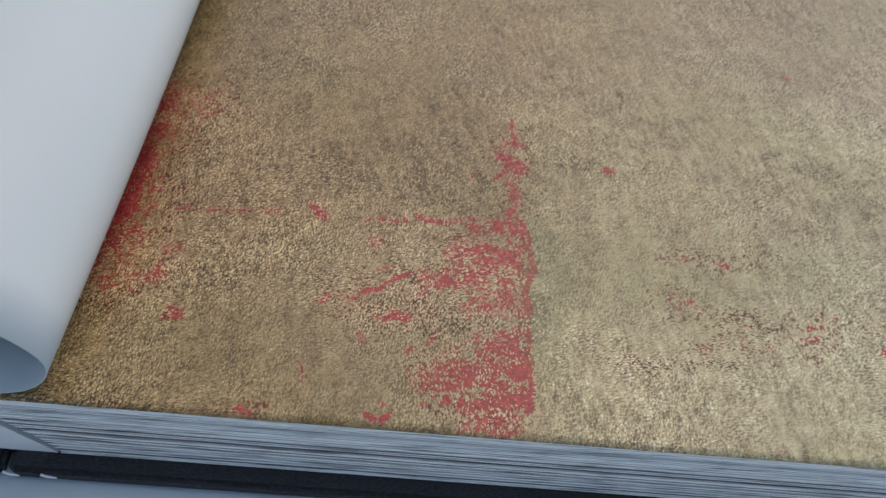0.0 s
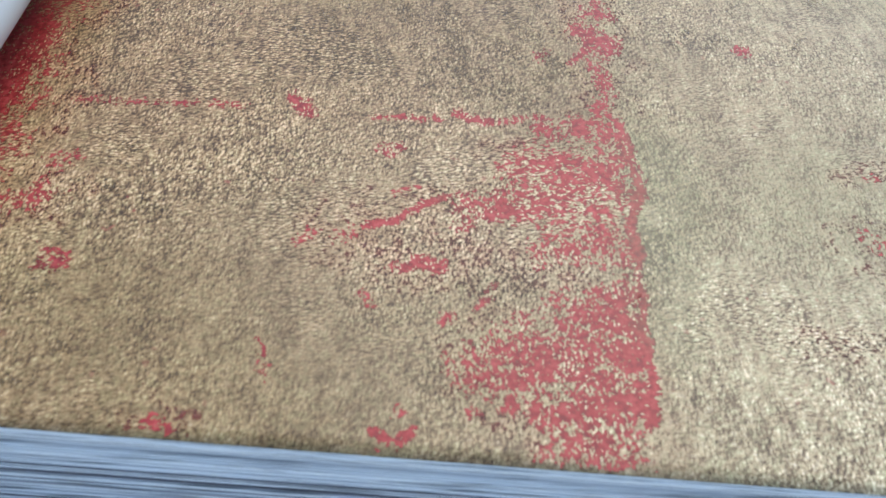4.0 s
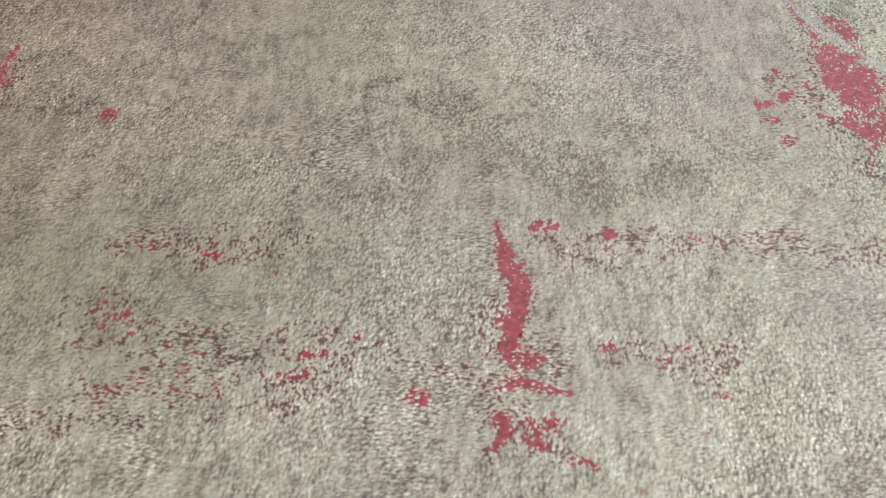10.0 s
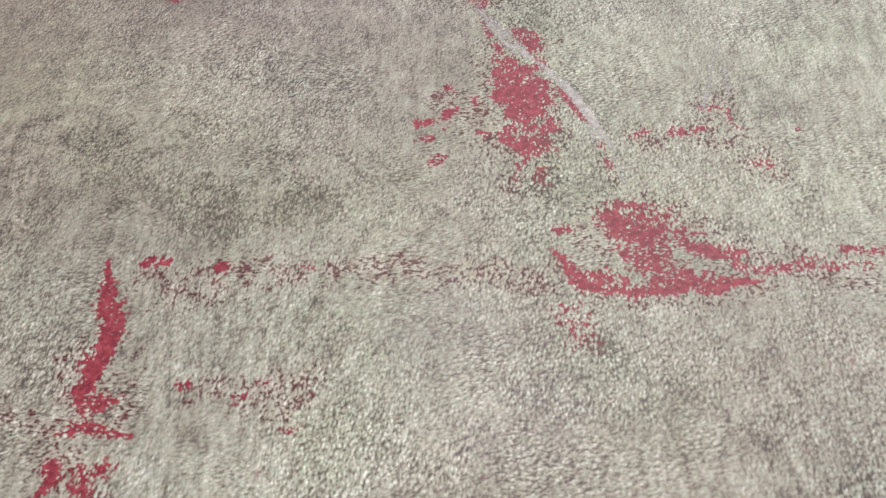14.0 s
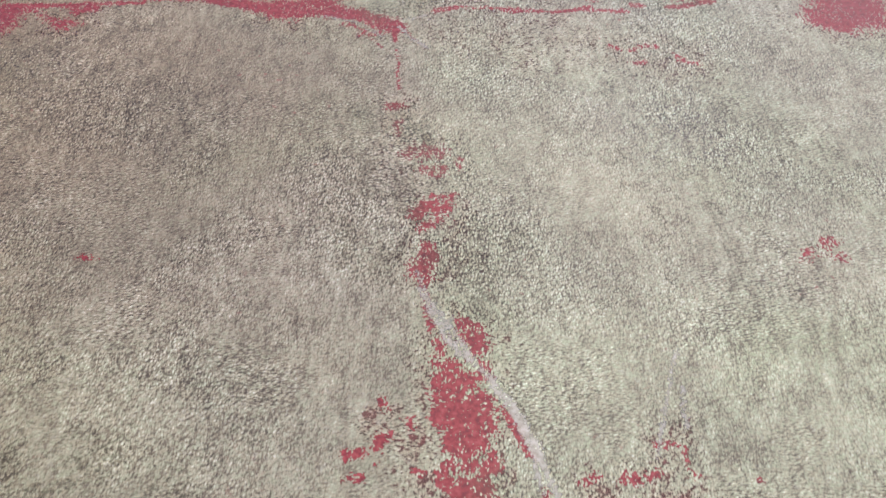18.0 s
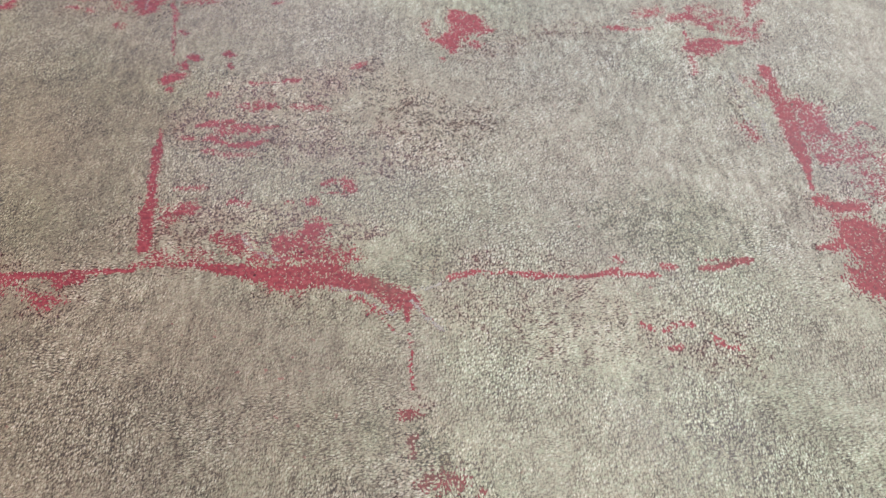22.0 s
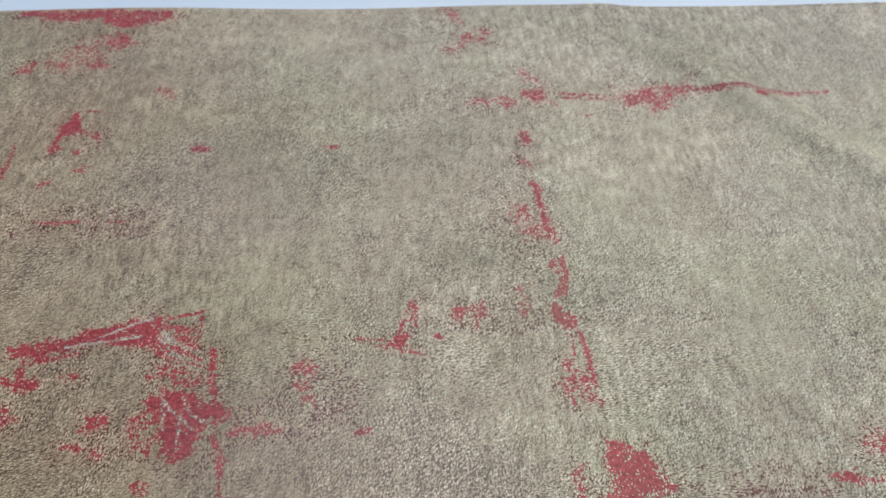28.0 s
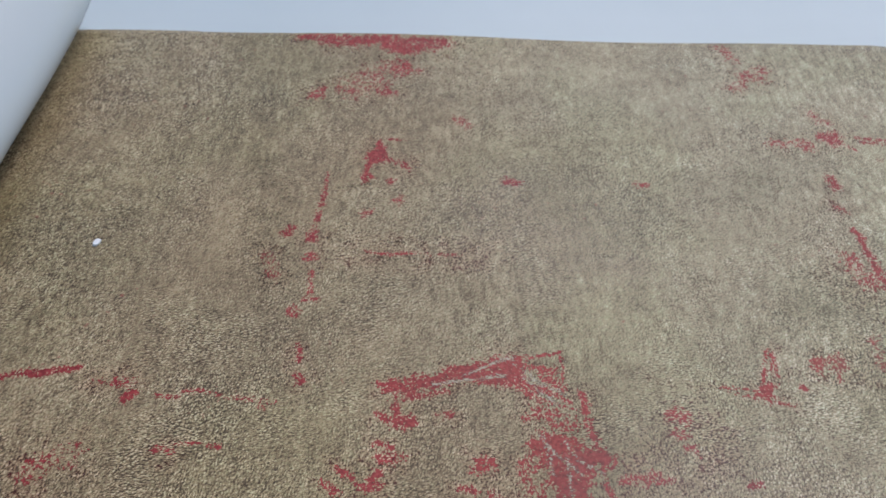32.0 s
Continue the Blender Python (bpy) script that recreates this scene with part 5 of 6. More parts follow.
mark("red_patch", RED, 0.94, [(119.3, 209.9, 2.4), (120.8, 206.3, 2.6), (119.0, 203.4, 2.5)])
mark("red_patch", RED, 0.97, [(115.9, 205.3, 2.1), (117.1, 202.9, 3.5)])
mark("red_patch", RED, 1.01, [(112.6, 199.7, 2.2), (114.3, 198.5, 3.9), (115.0, 196.3, 1.9)])
mark("red_patch", RED, 0.58, [(120.6, 204.5, 5.2), (123.4, 203.8, 2.1)])
mark("red_patch", RED, 0.48, [(117.7, 200.0, 2.0), (120.3, 198.3, 2.9)])
mark("red_patch", RED, 0.58, [(109.9, 207.8, 0.9), (108.5, 205.3, 1.2), (109.2, 202.6, 1.1)])
mark("red_streak", RED, 0.57, [(110.3, 200.3, 1.0), (111.7, 200.3, 1.0)])
mark("red_fleck", RED, 0.67, [(112.4, 193.0, 0.8), (112.8, 192.1, 0.8)])
mark("red_patch", RED, 0.38, [(104.9, 247.1, 2.0), (104.1, 240.8, 2.2)])
mark("crevice_field", CREVICE, 0.217, [(122.2, 209.8, 1.9), (124.9, 201.5, 2.9), (130.2, 199.1, 1.8)])
mark("crevice_field", CREVICE, 0.155, [(123.7, 206.2, 4.0), (131.0, 203.6, 3.4)])
mark("crevice_field", CREVICE, 0.124, [(131.3, 205.7, 1.3), (146.7, 204.8, 1.3)])
mark("red_patch", RED, 0.38, [(-35.7, 234.5, 2.1), (-31.0, 234.5, 2.3)])
mark("red_fleck", RED, 0.77, [(-31.0, 231.1, 1.3), (-30.0, 231.4, 1.8)])
mark("red_streak", RED, 0.57, [(-25.2, 231.4, 0.8), (-21.5, 231.4, 0.8)])
mark("red_streak", RED, 0.77, [(-20.8, 232.5, 0.5), (-17.3, 232.7, 0.5)])
mark("red_streak", RED, 0.57, [(-17.0, 232.3, 0.4), (-12.7, 231.4, 0.5), (-5.1, 230.7, 0.5)])
mark("red_fleck", RED, 0.47, [(-7.7, 229.7, 1.0), (-6.4, 229.8, 1.0)])
mark("red_streak", RED, 0.67, [(-20.2, 222.2, 0.3), (-15.4, 222.4, 0.5), (-13.3, 221.7, 0.7)])
mark("red_patch", RED, 0.38, [(-23.5, 221.0, 1.4), (-20.3, 220.8, 0.9)])
mark("red_patch", RED, 0.68, [(-2.2, 243.0, 1.0), (-1.7, 239.5, 1.0)])
mark("red_patch", RED, 0.73, [(-1.9, 236.6, 1.4), (-1.2, 234.8, 1.2)])
mark("red_patch", RED, 0.83, [(12.5, 235.3, 1.0), (14.8, 233.8, 2.7), (17.2, 233.6, 3.0)])
mark("red_patch", RED, 1.01, [(19.0, 235.3, 2.6), (22.1, 235.1, 3.6), (24.8, 235.8, 2.3)])
mark("red_streak", RED, 0.97, [(24.3, 236.5, 1.1), (29.6, 236.7, 2.1), (33.6, 236.7, 3.4), (37.0, 236.0, 2.8)])
mark("red_patch", RED, 0.58, [(14.9, 231.5, 1.2), (20.1, 232.2, 1.0), (24.9, 232.8, 0.6)])
mark("red_patch", RED, 0.94, [(15.7, 230.7, 1.0), (16.2, 228.2, 1.4)])
mark("red_patch", RED, 0.99, [(16.6, 227.3, 2.2), (18.1, 227.3, 1.7)])
mark("red_patch", RED, 0.91, [(12.5, 228.2, 1.1), (13.8, 227.8, 1.6), (15.2, 227.1, 1.0)])
mark("red_patch", RED, 0.48, [(22.2, 228.1, 1.0), (25.0, 228.1, 1.1)])
mark("red_patch", RED, 0.63, [(12.6, 222.7, 1.1), (15.1, 221.9, 1.3)])
mark("red_patch", RED, 0.63, [(13.0, 220.1, 1.6), (17.1, 220.4, 1.4)])
mark("red_patch", RED, 0.83, [(12.0, 216.8, 1.5), (13.7, 217.6, 1.3)])
mark("red_patch", RED, 0.68, [(6.5, 218.4, 0.8), (8.6, 216.9, 1.0), (10.4, 214.7, 0.9)])
mark("red_patch", RED, 0.83, [(4.2, 216.0, 1.0), (6.1, 214.6, 1.7)])
mark("red_patch", RED, 0.68, [(11.1, 214.9, 1.3), (13.6, 215.2, 1.5)])
mark("red_patch", RED, 0.58, [(28.6, 217.9, 1.3), (31.7, 218.8, 1.5)])
mark("red_patch", RED, 0.53, [(26.2, 214.7, 1.3), (28.1, 214.3, 1.5)])
mark("red_streak", RED, 0.87, [(29.6, 237.7, 0.7), (33.6, 239.0, 1.0), (37.6, 240.3, 0.5)])
mark("red_streak", RED, 0.72, [(37.6, 240.4, 0.3), (44.7, 241.8, 0.3)])
mark("red_streak", RED, 0.72, [(44.7, 241.6, 0.3), (45.2, 238.7, 0.3), (44.7, 233.4, 0.3)])
mark("red_patch", RED, 0.48, [(38.5, 238.7, 1.3), (43.5, 237.9, 1.6)])
mark("red_patch", RED, 0.73, [(36.4, 234.6, 1.3), (39.3, 233.4, 1.8), (42.7, 234.1, 1.3)])
mark("red_patch", RED, 0.87, [(42.9, 235.9, 1.1), (44.2, 234.1, 1.4)])
mark("red_streak", RED, 0.62, [(39.3, 232.5, 0.6), (42.6, 231.1, 0.6), (46.8, 229.9, 0.4)])
mark("red_streak", RED, 0.97, [(48.0, 233.1, 0.8), (48.2, 231.3, 1.1), (48.1, 229.4, 1.0)])
mark("red_streak", RED, 0.82, [(49.0, 227.9, 0.3), (49.0, 224.4, 0.3), (49.7, 221.3, 0.6), (50.0, 217.0, 0.7)])
mark("red_patch", RED, 1.01, [(38.9, 222.4, 1.3), (40.3, 224.0, 2.1), (42.6, 223.4, 2.1)])
mark("red_patch", RED, 1.01, [(42.4, 219.8, 3.8), (46.1, 220.1, 4.9), (49.1, 220.4, 2.5)])
mark("red_patch", RED, 0.97, [(42.3, 216.8, 2.9), (45.4, 216.2, 3.7)])
mark("red_patch", RED, 0.91, [(44.3, 214.1, 4.3), (45.6, 213.1, 3.2)])
mark("red_streak", RED, 0.77, [(39.9, 219.8, 0.7), (38.7, 218.1, 0.6), (37.3, 217.1, 0.5)])
mark("red_streak", RED, 0.82, [(39.7, 215.5, 0.7), (39.6, 213.2, 1.0)])
mark("red_patch", RED, 0.43, [(37.7, 228.3, 1.4), (42.0, 230.0, 1.4)])
mark("red_patch", RED, 0.58, [(52.6, 216.4, 1.1), (56.7, 216.6, 1.5), (59.5, 217.3, 1.0)])
mark("red_fleck", RED, 0.82, [(73.5, 215.9, 1.0), (75.0, 215.9, 0.8)])
mark("red_streak", RED, 0.62, [(73.9, 234.1, 0.3), (78.5, 232.9, 0.3), (85.0, 231.2, 0.3)])
mark("red_streak", RED, 0.57, [(72.9, 235.1, 0.3), (80.3, 234.3, 0.3)])
mark("red_fleck", RED, 0.99, [(80.1, 234.8, 1.1), (80.3, 233.6, 1.5)])
mark("red_streak", RED, 0.72, [(83.4, 243.5, 0.5), (81.9, 239.1, 0.5), (80.7, 235.7, 0.4)])
mark("red_fleck", RED, 0.57, [(83.7, 239.1, 1.0), (83.8, 237.9, 0.8)])
mark("crevice_field", CREVICE, 0.217, [(52.6, 216.2, 3.3), (60.3, 216.1, 3.3)])
mark("crevice_field", CREVICE, 0.217, [(64.2, 229.8, 2.4), (66.2, 224.3, 4.5), (67.0, 218.0, 4.3)])
mark("crevice_field", CREVICE, 0.186, [(59.2, 236.8, 1.1), (68.0, 235.3, 1.1), (73.8, 234.3, 1.1)])
mark("pale_crease", PALE, 0.6, [(40.4, 224.5, 0.3), (40.7, 221.4, 0.3), (41.8, 217.3, 0.3)])
mark("pale_crease", PALE, 0.5, [(43.9, 221.3, 0.3), (44.2, 216.3, 0.3), (44.4, 213.3, 0.3)])
mark("pale_crease", PALE, 0.6, [(37.5, 236.9, 0.3), (40.8, 233.4, 0.3), (43.5, 230.5, 0.3)])
mark("red_fleck", RED, 0.87, [(92.0, 240.5, 1.6), (92.8, 239.5, 1.6)])
mark("red_streak", RED, 0.67, [(96.8, 243.4, 0.5), (95.1, 236.3, 0.6)])
mark("red_fleck", RED, 0.67, [(88.3, 235.4, 1.0), (88.8, 235.2, 0.8)])
mark("red_streak", RED, 0.72, [(112.9, 248.6, 0.7), (110.9, 244.0, 0.9)])
mark("red_patch", RED, 1.01, [(110.4, 242.1, 1.4), (110.9, 239.0, 2.9), (112.0, 237.1, 2.1)])
mark("red_streak", RED, 0.72, [(112.2, 234.7, 0.5), (112.2, 230.6, 0.5), (111.8, 226.6, 0.5)])
mark("red_patch", RED, 0.53, [(110.6, 227.7, 2.1), (111.0, 222.8, 2.0)])
mark("crevice_field", CREVICE, 0.248, [(92.6, 237.2, 2.8), (99.5, 236.6, 2.2), (106.9, 237.1, 1.9)])
mark("crevice_field", CREVICE, 0.186, [(103.1, 241.5, 4.5), (107.6, 240.8, 3.6)])
mark("red_patch", RED, 0.78, [(-11.0, 339.0, 2.2), (-2.9, 338.2, 4.3), (6.8, 338.4, 4.3), (16.7, 336.7, 6.4), (24.4, 337.9, 4.9)])
mark("red_patch", RED, 0.94, [(9.7, 337.5, 4.2), (15.4, 335.2, 5.3), (19.5, 335.8, 3.7)])
mark("red_patch", RED, 0.38, [(13.7, 328.1, 4.9), (16.9, 326.3, 3.4)])
mark("red_patch", RED, 0.53, [(10.6, 318.6, 2.8), (12.9, 318.0, 2.4)])
mark("red_patch", RED, 0.53, [(-5.9, 316.6, 2.8), (-4.7, 317.0, 2.8)])
mark("red_patch", RED, 0.22, [(3.0, 318.9, 6.9), (10.4, 325.7, 7.1)])
mark("red_patch", RED, 0.97, [(10.5, 300.0, 0.7), (10.0, 297.1, 2.7), (9.5, 294.5, 3.6)])
mark("red_streak", RED, 0.82, [(9.0, 295.2, 0.9), (7.4, 289.0, 1.0)])
mark("red_fleck", RED, 0.82, [(7.2, 287.6, 2.3), (8.3, 288.3, 2.3)])
mark("red_patch", RED, 0.43, [(12.4, 293.9, 2.3), (16.2, 291.2, 2.2)])
mark("red_streak", RED, 0.37, [(12.0, 300.6, 0.5), (17.0, 300.2, 0.5)])
mark("red_fleck", RED, 0.57, [(12.9, 286.8, 1.7), (14.0, 287.3, 1.5)])
mark("red_fleck", RED, 0.57, [(7.6, 276.9, 1.8), (8.5, 277.4, 1.8)])
mark("red_fleck", RED, 0.47, [(13.8, 280.8, 1.7), (15.0, 281.1, 1.7)])
mark("red_streak", RED, 0.67, [(8.2, 266.3, 0.4), (11.0, 265.5, 0.5), (14.2, 265.5, 0.8), (18.6, 265.8, 0.4)])
mark("red_streak", RED, 0.42, [(19.7, 265.6, 0.4), (27.4, 265.6, 0.4)])
mark("red_fleck", RED, 0.57, [(37.9, 287.5, 2.3), (40.8, 286.5, 1.5)])
mark("red_fleck", RED, 0.47, [(28.1, 308.7, 2.0), (30.4, 305.7, 1.7)])
mark("red_streak", RED, 0.72, [(-0.7, 289.3, 0.3), (-0.7, 282.3, 0.7), (-1.2, 278.7, 1.1)])
mark("red_streak", RED, 0.57, [(-1.5, 277.3, 1.1), (-1.8, 272.5, 1.0)])
mark("red_patch", RED, 0.83, [(-1.9, 271.0, 1.8), (-2.2, 268.7, 1.6)])
mark("red_fleck", RED, 0.77, [(-7.3, 270.6, 2.0), (-6.4, 271.7, 1.8)])
mark("red_patch", RED, 0.58, [(-2.4, 264.2, 1.6), (-1.1, 264.9, 1.6)])
mark("red_streak", RED, 0.57, [(-1.6, 260.5, 0.6), (-1.3, 255.6, 0.8)])
mark("red_fleck", RED, 0.67, [(-1.8, 254.0, 1.5), (-0.6, 254.2, 1.5)])
mark("red_fleck", RED, 0.57, [(-4.2, 250.2, 1.6), (-3.2, 250.6, 1.5)])
mark("red_patch", RED, 0.38, [(-11.1, 264.9, 1.9), (-8.6, 259.1, 2.0)])
mark("crevice_field", CREVICE, 0.155, [(20.9, 261.3, 1.6), (28.5, 262.0, 1.6)])
mark("red_fleck", RED, 0.67, [(111.6, 252.1, 1.7), (112.2, 250.4, 1.6)])
mark("red_streak", RED, 0.77, [(110.0, 275.0, 1.2), (111.4, 272.7, 1.1)])
mark("red_streak", RED, 0.77, [(110.6, 273.1, 0.8), (111.0, 266.7, 1.4), (111.3, 259.9, 1.4)])
mark("red_patch", RED, 0.58, [(110.1, 262.1, 3.1), (112.1, 257.7, 2.3)])
mark("red_patch", RED, 0.43, [(106.3, 266.7, 4.2), (109.1, 260.6, 4.1)])
mark("red_patch", RED, 0.8, [(109.5, 290.3, 2.7), (110.0, 288.5, 2.5)])
mark("red_patch", RED, 0.43, [(109.7, 282.3, 1.9), (110.4, 280.6, 1.5)])
mark("red_patch", RED, 0.89, [(112.4, 305.5, 2.8), (114.7, 305.1, 4.7)])
mark("red_streak", RED, 0.57, [(115.8, 303.5, 1.0), (119.2, 300.7, 0.6)])
mark("red_patch", RED, 0.48, [(112.5, 313.2, 3.4), (114.2, 311.1, 2.9)])
mark("red_patch", RED, 0.38, [(100.5, 302.7, 2.7), (108.8, 301.8, 2.8)])
mark("red_streak", RED, 0.47, [(120.2, 305.0, 0.8), (130.7, 304.5, 0.6)])
mark("red_patch", RED, 0.78, [(135.3, 302.5, 2.1), (140.3, 304.6, 3.1), (142.7, 305.3, 2.8)])
mark("red_streak", RED, 0.52, [(123.2, 297.7, 0.6), (126.5, 297.1, 0.6)])
mark("red_patch", RED, 0.43, [(96.1, 339.1, 2.6), (98.5, 334.7, 3.1)])
mark("red_patch", RED, 0.43, [(99.6, 328.7, 4.3), (102.9, 327.6, 4.8)])
mark("red_patch", RED, 0.33, [(95.7, 323.3, 3.1), (104.9, 330.0, 3.3)])
mark("red_fleck", RED, 0.57, [(66.0, 288.1, 1.8), (67.5, 287.4, 1.6)])
mark("dark_rub", UMBER, 0.75, [(-39.2, 35.5, 1.0), (-38.1, 31.6, 1.3), (-36.8, 27.2, 1.0)])
mark("dark_rub", UMBER, 0.7, [(-42.6, 40.1, 1.3), (-40.4, 34.3, 0.9)])
mark("dark_rub", UMBER, 0.75, [(-31.9, 33.8, 1.0), (-30.8, 29.9, 1.2), (-29.7, 25.1, 1.0)])
mark("dark_rub", UMBER, 0.8, [(-27.5, 30.7, 1.4), (-26.5, 27.4, 1.7), (-25.5, 24.3, 1.2)])
mark("dark_rub", UMBER, 0.7, [(-23.0, 28.8, 0.8), (-22.1, 22.4, 0.9)])
mark("dark_rub", UMBER, 0.7, [(-20.7, 27.8, 1.0), (-19.8, 22.1, 1.0)])
mark("dark_rub", UMBER, 0.6, [(-34.4, 44.0, 2.5), (-32.1, 39.1, 2.0)])
mark("dark_rub", UMBER, 0.6, [(-47.5, 37.9, 2.0), (-45.6, 35.0, 1.8)])
mark("dark_rub", UMBER, 0.6, [(-27.0, 42.1, 1.2), (-27.9, 35.8, 1.0)])
mark("dark_rub", UMBER, 0.55, [(-17.1, 39.1, 1.2), (-15.7, 34.4, 1.2)])
mark("dark_rub", UMBER, 0.6, [(-3.6, 27.3, 1.1), (-1.4, 30.8, 0.8)])
mark("dark_rub", UMBER, 0.7, [(-8.4, 3.5, 2.3), (-7.4, 0.4, 2.3), (-9.2, -3.5, 1.1)])
mark("dark_rub", UMBER, 0.5, [(-26.6, -4.1, 3.2), (-21.9, -3.2, 3.2)])
mark("pale_crease", PALE, 1.0, [(106.6, 62.9, 0.5), (108.2, 58.0, 0.5), (109.7, 54.6, 0.5), (111.7, 51.7, 0.4)])
mark("pale_crease", PALE, 1.0, [(114.5, 49.4, 0.3), (116.0, 47.4, 0.4), (118.4, 43.2, 0.4), (120.1, 38.3, 0.5), (121.3, 34.7, 0.5), (122.1, 32.1, 0.3)])
mark("pale_crease", PALE, 0.8, [(110.8, 57.5, 0.5), (109.4, 55.1, 0.5)])
mark("dark_rub", UMBER, 1.0, [(107.3, 63.1, 0.4), (109.2, 58.0, 0.5), (111.3, 53.6, 0.4)])
mark("dark_rub", UMBER, 1.0, [(116.8, 47.4, 0.4), (119.1, 43.2, 0.4), (120.9, 37.9, 0.4), (122.8, 32.1, 0.3)])
mark("dark_rub", UMBER, 1.0, [(124.3, 43.9, 0.4), (129.3, 46.0, 0.3)])
mark("dark_rub", UMBER, 1.0, [(120.3, 64.9, 0.4), (123.8, 63.8, 0.3)])
mark("dark_rub", UMBER, 0.9, [(136.2, 41.1, 0.5), (138.9, 40.6, 0.5)])
mark("dark_rub", UMBER, 0.8, [(139.7, 44.4, 0.3), (138.4, 34.7, 0.3), (138.4, 28.0, 0.3)])
mark("pale_crease", PALE, 0.9, [(139.7, 46.2, 0.3), (139.2, 40.2, 0.3)])
mark("dark_rub", UMBER, 0.35, [(98.3, 66.5, 4.9), (100.5, 65.3, 4.7), (103.0, 70.7, 4.1)])
mark("dark_rub", UMBER, 0.6, [(111.1, 68.4, 7.1), (115.9, 66.1, 5.8)])
mark("dark_rub", UMBER, 0.55, [(103.8, 86.3, 5.0), (105.5, 76.4, 3.8)])
mark("pale_crease", PALE, 0.9, [(115.5, 47.2, 0.4), (118.3, 42.7, 0.5), (119.6, 39.0, 0.4), (120.5, 32.1, 0.3)])
mark("pale_crease", PALE, 0.9, [(140.3, 52.0, 0.3), (138.0, 46.2, 0.3), (134.9, 36.6, 0.3)])
mark("dark_rub", UMBER, 0.6, [(109.7, 26.6, 3.4), (113.0, 24.5, 4.5)])
mark("dark_rub", UMBER, 0.5, [(116.1, 1.4, 3.2), (116.9, -0.9, 2.4)])
mark("dark_rub", UMBER, 0.5, [(133.6, 17.0, 2.2), (135.8, 15.5, 2.1)])
mark("red_patch", RED, 0.82, [(108.9, 48.7, 2.1), (109.1, 45.2, 2.1), (109.0, 41.0, 2.0)])
mark("red_patch", RED, 0.82, [(110.0, 41.0, 3.6), (112.2, 40.9, 4.5), (114.3, 41.7, 3.6)])
mark("red_patch", RED, 0.77, [(110.9, 45.1, 2.8), (114.5, 44.2, 2.8)])
mark("red_patch", RED, 0.77, [(109.1, 35.4, 1.8), (109.7, 33.2, 2.3)])
mark("red_patch", RED, 0.88, [(111.4, 33.1, 2.4), (113.5, 33.4, 2.8)])
mark("red_patch", RED, 0.77, [(112.5, 55.0, 3.6), (114.3, 53.6, 4.0)])
mark("red_patch", RED, 0.78, [(111.1, 48.6, 3.9), (113.2, 47.7, 2.9)])
mark("red_patch", RED, 1.04, [(116.5, 211.2, 2.6), (116.6, 207.6, 4.5), (117.8, 205.2, 5.9)])
mark("red_patch", RED, 1.04, [(115.1, 201.8, 3.1), (114.3, 198.5, 4.0)])
mark("red_patch", RED, 0.99, [(118.9, 206.3, 6.4), (120.2, 205.1, 5.1)])
mark("red_patch", RED, 0.99, [(40.8, 221.2, 4.3), (44.3, 220.5, 6.3), (47.3, 220.4, 4.4)])
mark("red_patch", RED, 0.89, [(29.9, 237.7, 2.4), (36.0, 238.3, 3.8)])
mark("red_patch", RED, 1.04, [(169.1, 198.5, 2.4), (170.9, 197.4, 5.0), (173.6, 197.9, 3.5)])
mark("red_patch", RED, 0.99, [(9.7, 299.0, 0.8), (9.6, 295.8, 2.7)])


def hatch(seed, count, xs, ys, length, width, lean, density, material=UMBER, name="dark_rub"):
    """Short brushed strokes, strewn over a field of the print (mm), that lean by about the given degrees from upright."""
    pick = random.Random(seed)
    for _ in range(count):
        x, y = pick.uniform(*xs), pick.uniform(*ys)
        run, turn = pick.uniform(*length), radians(lean + pick.gauss(0, 11))
        dx, dy, w = run * math.sin(turn) / 2, run * math.cos(turn) / 2, pick.uniform(*width)
        mark(name, material, density * pick.uniform(0.75, 1.1), [(x - dx, y - dy, 0.5 * w), (x + 0.2 * pick.uniform(-1, 1), y, w), (x + dx, y + dy, 0.4 * w)])


def fan(seed, count, centre, radius, sweep, length, width, density):
    """Strokes that stand out from an arc like a fan."""
    pick = random.Random(seed)
    for _ in range(count):
        a = radians(pick.uniform(*sweep))
        r0 = radius * pick.uniform(0.9, 1.15)
        r1 = r0 - pick.uniform(*length)
        w = pick.uniform(*width)
        (c0, s0), bend = (math.cos(a), math.sin(a)), radians(pick.gauss(0, 6))
        mark("dark_rub", UMBER, density * pick.uniform(0.7, 1.1), [(centre[0] + r0 * c0, centre[1] + r0 * s0, w),
                                                                  (centre[0] + r1 * math.cos(a + bend), centre[1] + r1 * math.sin(a + bend), 0.4 * w)])


hatch(3, 34, (-50, -12), (24, 58), (3.5, 8), (1.2, 2.6), -14, 0.62)
hatch(4, 12, (-16, 30), (30, 62), (3, 7), (1.0, 2.2), 28, 0.5)
fan(5, 30, (77, 42), 21, (205, 330), (3, 9), (0.9, 2.2), 0.62)
hatch(6, 22, (36, 64), (22, 42), (3, 6), (0.9, 2.0), 30, 0.55)
hatch(7, 60, (138, 178), (60, 126), (1.6, 4.2), (0.5, 1.0), -30, 0.75)
hatch(8, 30, (134, 178), (132, 158), (3, 7), (0.8, 2.0), -8, 0.6)
hatch(9, 40, (60, 100), (160, 190), (2, 5), (0.4, 0.8), 78, 0.7)
hatch(10, 30, (95, 150), (160, 196), (2, 4), (0.5, 1.1), 35, 0.6)
hatch(11, 26, (120, 165), (210, 245), (3, 7), (0.4, 0.8), 80, 0.6)
hatch(12, 30, (-10, 100), (245, 290), (3, 7), (0.4, 0.8), 84, 0.6)
hatch(13, 26, (-70, -20), (-20, 15), (2, 5), (0.4, 0.9), -50, 0.6)
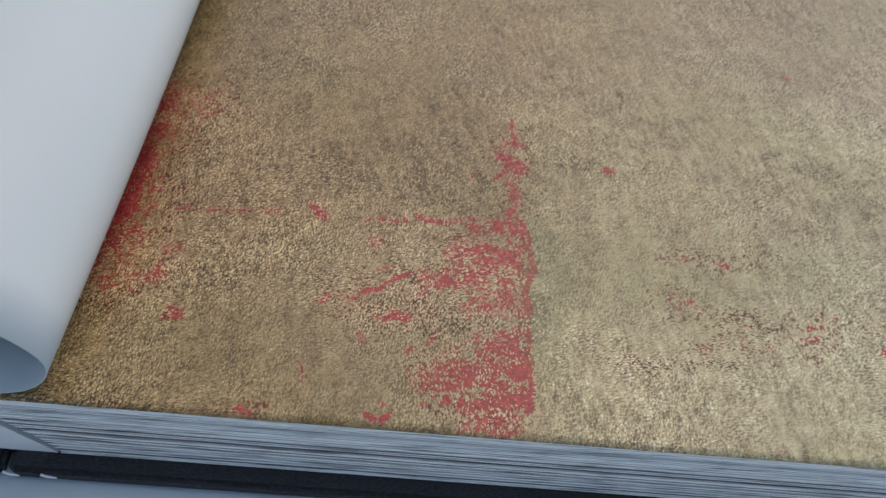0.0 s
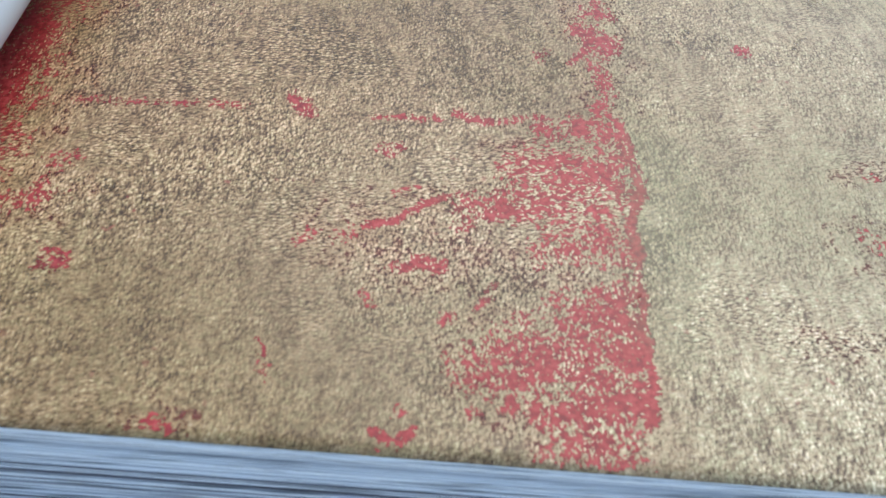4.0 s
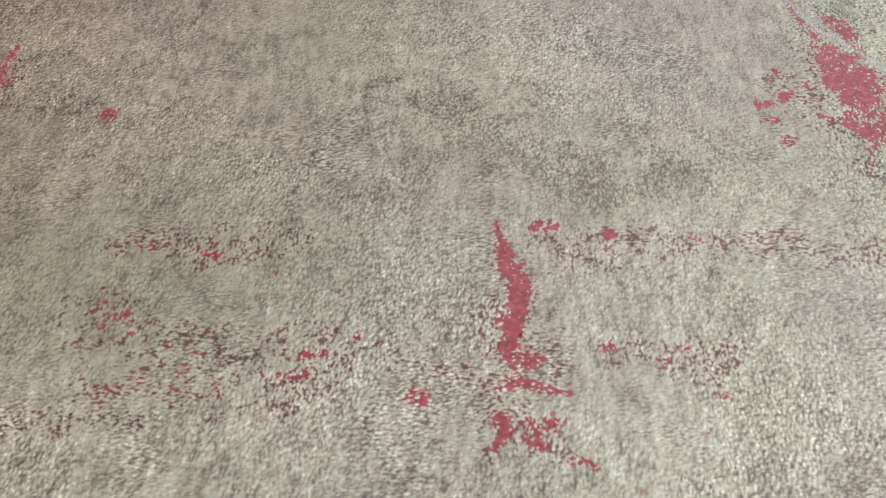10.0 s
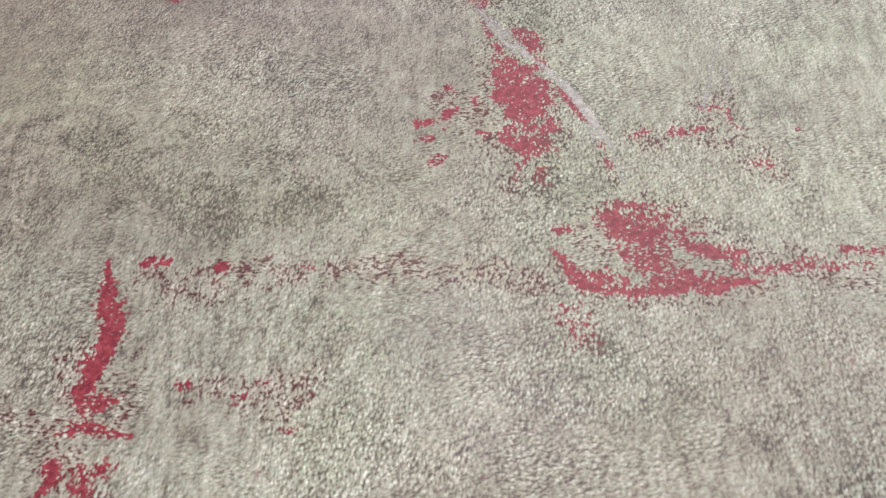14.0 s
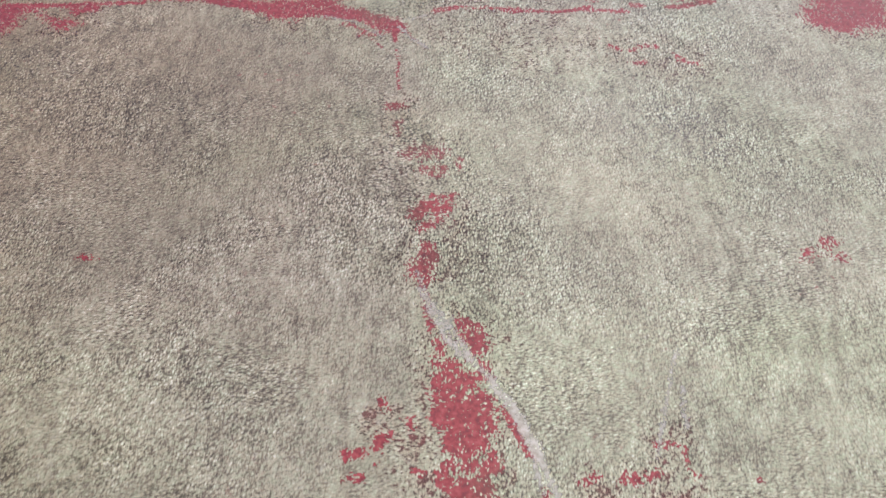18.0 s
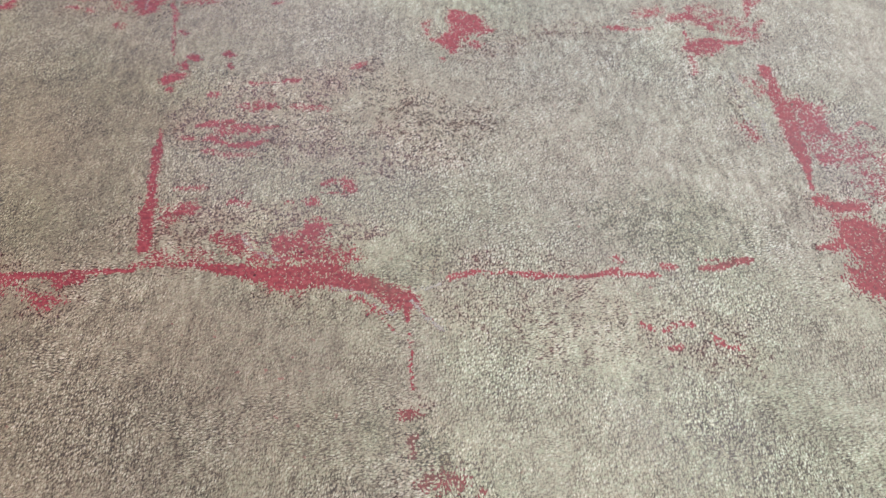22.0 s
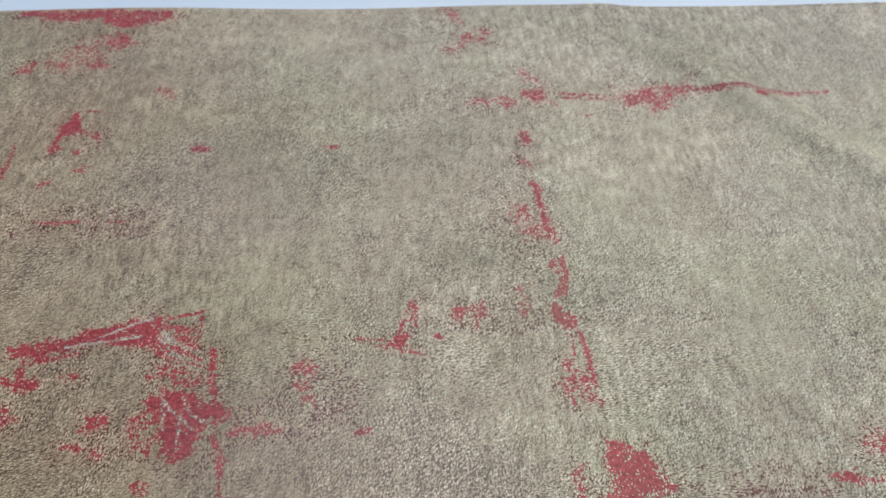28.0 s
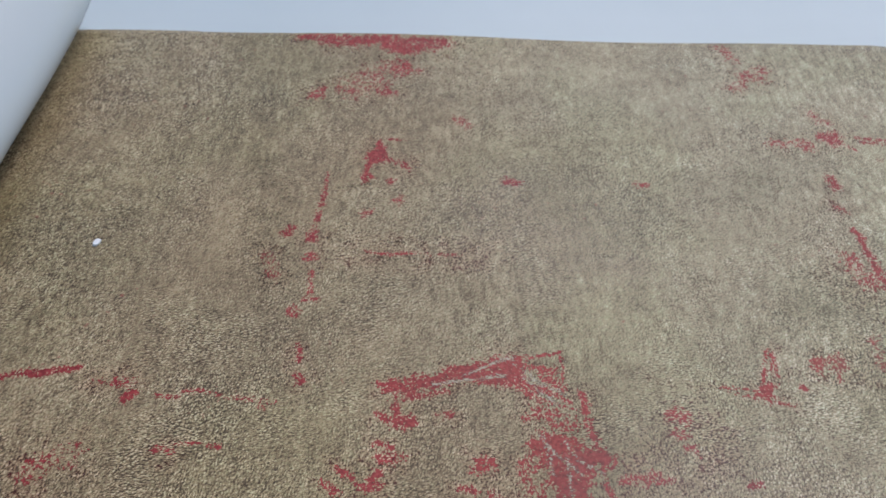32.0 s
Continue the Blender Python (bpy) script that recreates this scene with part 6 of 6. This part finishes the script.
mark("crevice_field", CREVICE, 0.260, [(71.1, 185.1, 1.4), (76.6, 185.9, 1.4), (80.7, 185.5, 1.4)])
mark("crevice_field", CREVICE, 0.260, [(80.6, 186.9, 1.7), (86.8, 187.9, 2.0), (93.0, 189.5, 2.1)])
mark("crevice_field", CREVICE, 0.240, [(78.1, 180.7, 1.4), (83.1, 181.3, 1.9), (87.0, 182.5, 1.4)])
mark("crevice_field", CREVICE, 0.240, [(70.6, 176.3, 2.4), (75.5, 176.8, 2.9), (77.9, 177.4, 2.1)])
mark("crevice_field", CREVICE, 0.220, [(79.4, 177.3, 1.9), (85.2, 178.5, 1.6)])
mark("crevice_field", CREVICE, 0.170, [(82.9, 184.0, 7.0), (91.1, 183.8, 8.4), (96.2, 185.1, 5.7)])
mark("crevice_field", CREVICE, 0.170, [(99.3, 178.1, 9.4), (105.3, 177.9, 10.7), (109.3, 176.5, 7.9)])
mark("crevice_field", CREVICE, 0.200, [(101.2, 169.0, 9.9), (108.9, 168.1, 11.1), (116.9, 171.0, 8.7)])
mark("crevice_field", CREVICE, 0.200, [(103.0, 161.7, 7.0), (110.4, 160.3, 8.1)])
mark("crevice_field", CREVICE, 0.150, [(90.7, 165.7, 8.4), (97.3, 165.5, 8.4)])
mark("crevice_field", CREVICE, 0.180, [(92.9, 155.8, 4.4), (99.2, 157.3, 4.5)])
mark("crevice_field", CREVICE, 0.160, [(117.7, 194.9, 6.1), (126.7, 197.8, 6.2)])
mark("red_fleck", RED, .55, [(93.0, 190.7, 1.2), (96.1, 191.2, 1.2)])
mark("red_fleck", RED, .5, [(75.9, 177.7, 1.2), (77.4, 176.7, 1.2)])
mark("crevice_field", CREVICE, 0.250, [(63.1, 167.7, 3.5), (71.0, 165.1, 4.7), (75.6, 166.1, 3.7)])
mark("red_fleck", RED, .8, [(86.4, 149.6, 1.2), (87.0, 148.1, 1.4)])
mark("red_fleck", RED, .7, [(92.0, 154.8, 1.3), (93.2, 152.0, 1.3)])
mark("crevice_field", CREVICE, 0.220, [(88.5, 152.2, 2.1), (93.0, 150.5, 2.4)])
mark("red_patch", RED, .75, [(85.7, 141.2, 3.9), (87.7, 142.1, 2.9)])
mark("red_patch", RED, .7, [(81.8, 137.7, 4.7), (87.5, 138.4, 4.7)])
mark("red_patch", RED, .6, [(70.0, 139.9, 2.6), (75.3, 137.0, 3.4)])
mark("crevice_field", CREVICE, 0.250, [(67.6, 139.1, 5.6), (80.1, 138.6, 6.5), (91.7, 138.2, 6.5)])
mark("red_patch", RED, .8, [(107.5, 60.6, 0.8), (107.7, 55.5, 0.6)])
mark("red_patch", RED, .85, [(108.3, 49.8, 1.6), (110.1, 48.8, 2.7), (111.6, 47.8, 2.1)])
mark("crevice_field", CREVICE, .25, [(100.5, 42.8, 3.3), (104.8, 40.2, 5.0), (108.4, 40.9, 3.3)])
mark("crevice_field", CREVICE, .25, [(104.1, 35.3, 3.0), (108.1, 32.1, 4.4)])
mark("red_fleck", RED, .75, [(100.9, 39.3, 1.5), (102.3, 39.4, 1.3)])
mark("red_streak", RED, .7, [(116.8, 43.7, 0.6), (118.0, 40.3, 1.1), (119.5, 36.9, 0.6)])
mark("red_fleck", RED, .7, [(120.8, 32.9, 0.6), (121.1, 31.4, 0.6)])
mark("crevice_field", CREVICE, .28, [(121.1, 29.5, 1.4), (122.0, 25.2, 1.6)])
mark("red_patch", RED, .7, [(109.7, 29.1, 0.7), (109.2, 25.5, 0.7)])
mark("red_patch", RED, .7, [(112.3, 28.3, 1.3), (112.5, 25.4, 1.3)])
mark("crevice_field", CREVICE, .22, [(126.1, 34.0, 3.1), (127.9, 31.6, 2.3)])
mark("crevice_field", CREVICE, .24, [(131.8, 34.6, 2.2), (137.3, 37.7, 2.9), (139.4, 41.0, 1.4)])
mark("red_patch", RED, .9, [(110.3, 45.2, 2.0), (112.5, 38.3, 2.9)])
lay_marks()

# ---- a crumb of torn paper that lies on the page by the gutter ----
bm = bmesh.new()
chip_rng = random.Random(11)
ring = [Vector((math.cos(a) * rr * 1.0, math.sin(a) * rr * 1.3, 0.0)) for a, rr in ((0.63 * k, 0.55 + 0.35 * chip_rng.random()) for k in range(10))]
low = [bm.verts.new((p.x * 0.001, p.y * 0.001, 0.0)) for p in ring]
top = [bm.verts.new((p.x * 0.0009 + 0.00008, p.y * 0.0009, 0.00025 + 0.0003 * chip_rng.random())) for p in ring]
bm.faces.new(low[::-1])
bm.faces.new(top)
for k in range(10):
    bm.faces.new((low[k], low[(k + 1) % 10], top[(k + 1) % 10], top[k]))
chip = part("paper_chip", bm, PLAIN)
chip.location = (-1.18 * U, 7.12 * U, float(lift(-1.18, 7.12)) * U + 0.00002)
chip.rotation_euler = (0, 0, radians(-25))
tagged(chip, "tiny white torn crumb of paper lying on the print", "paper scrap")
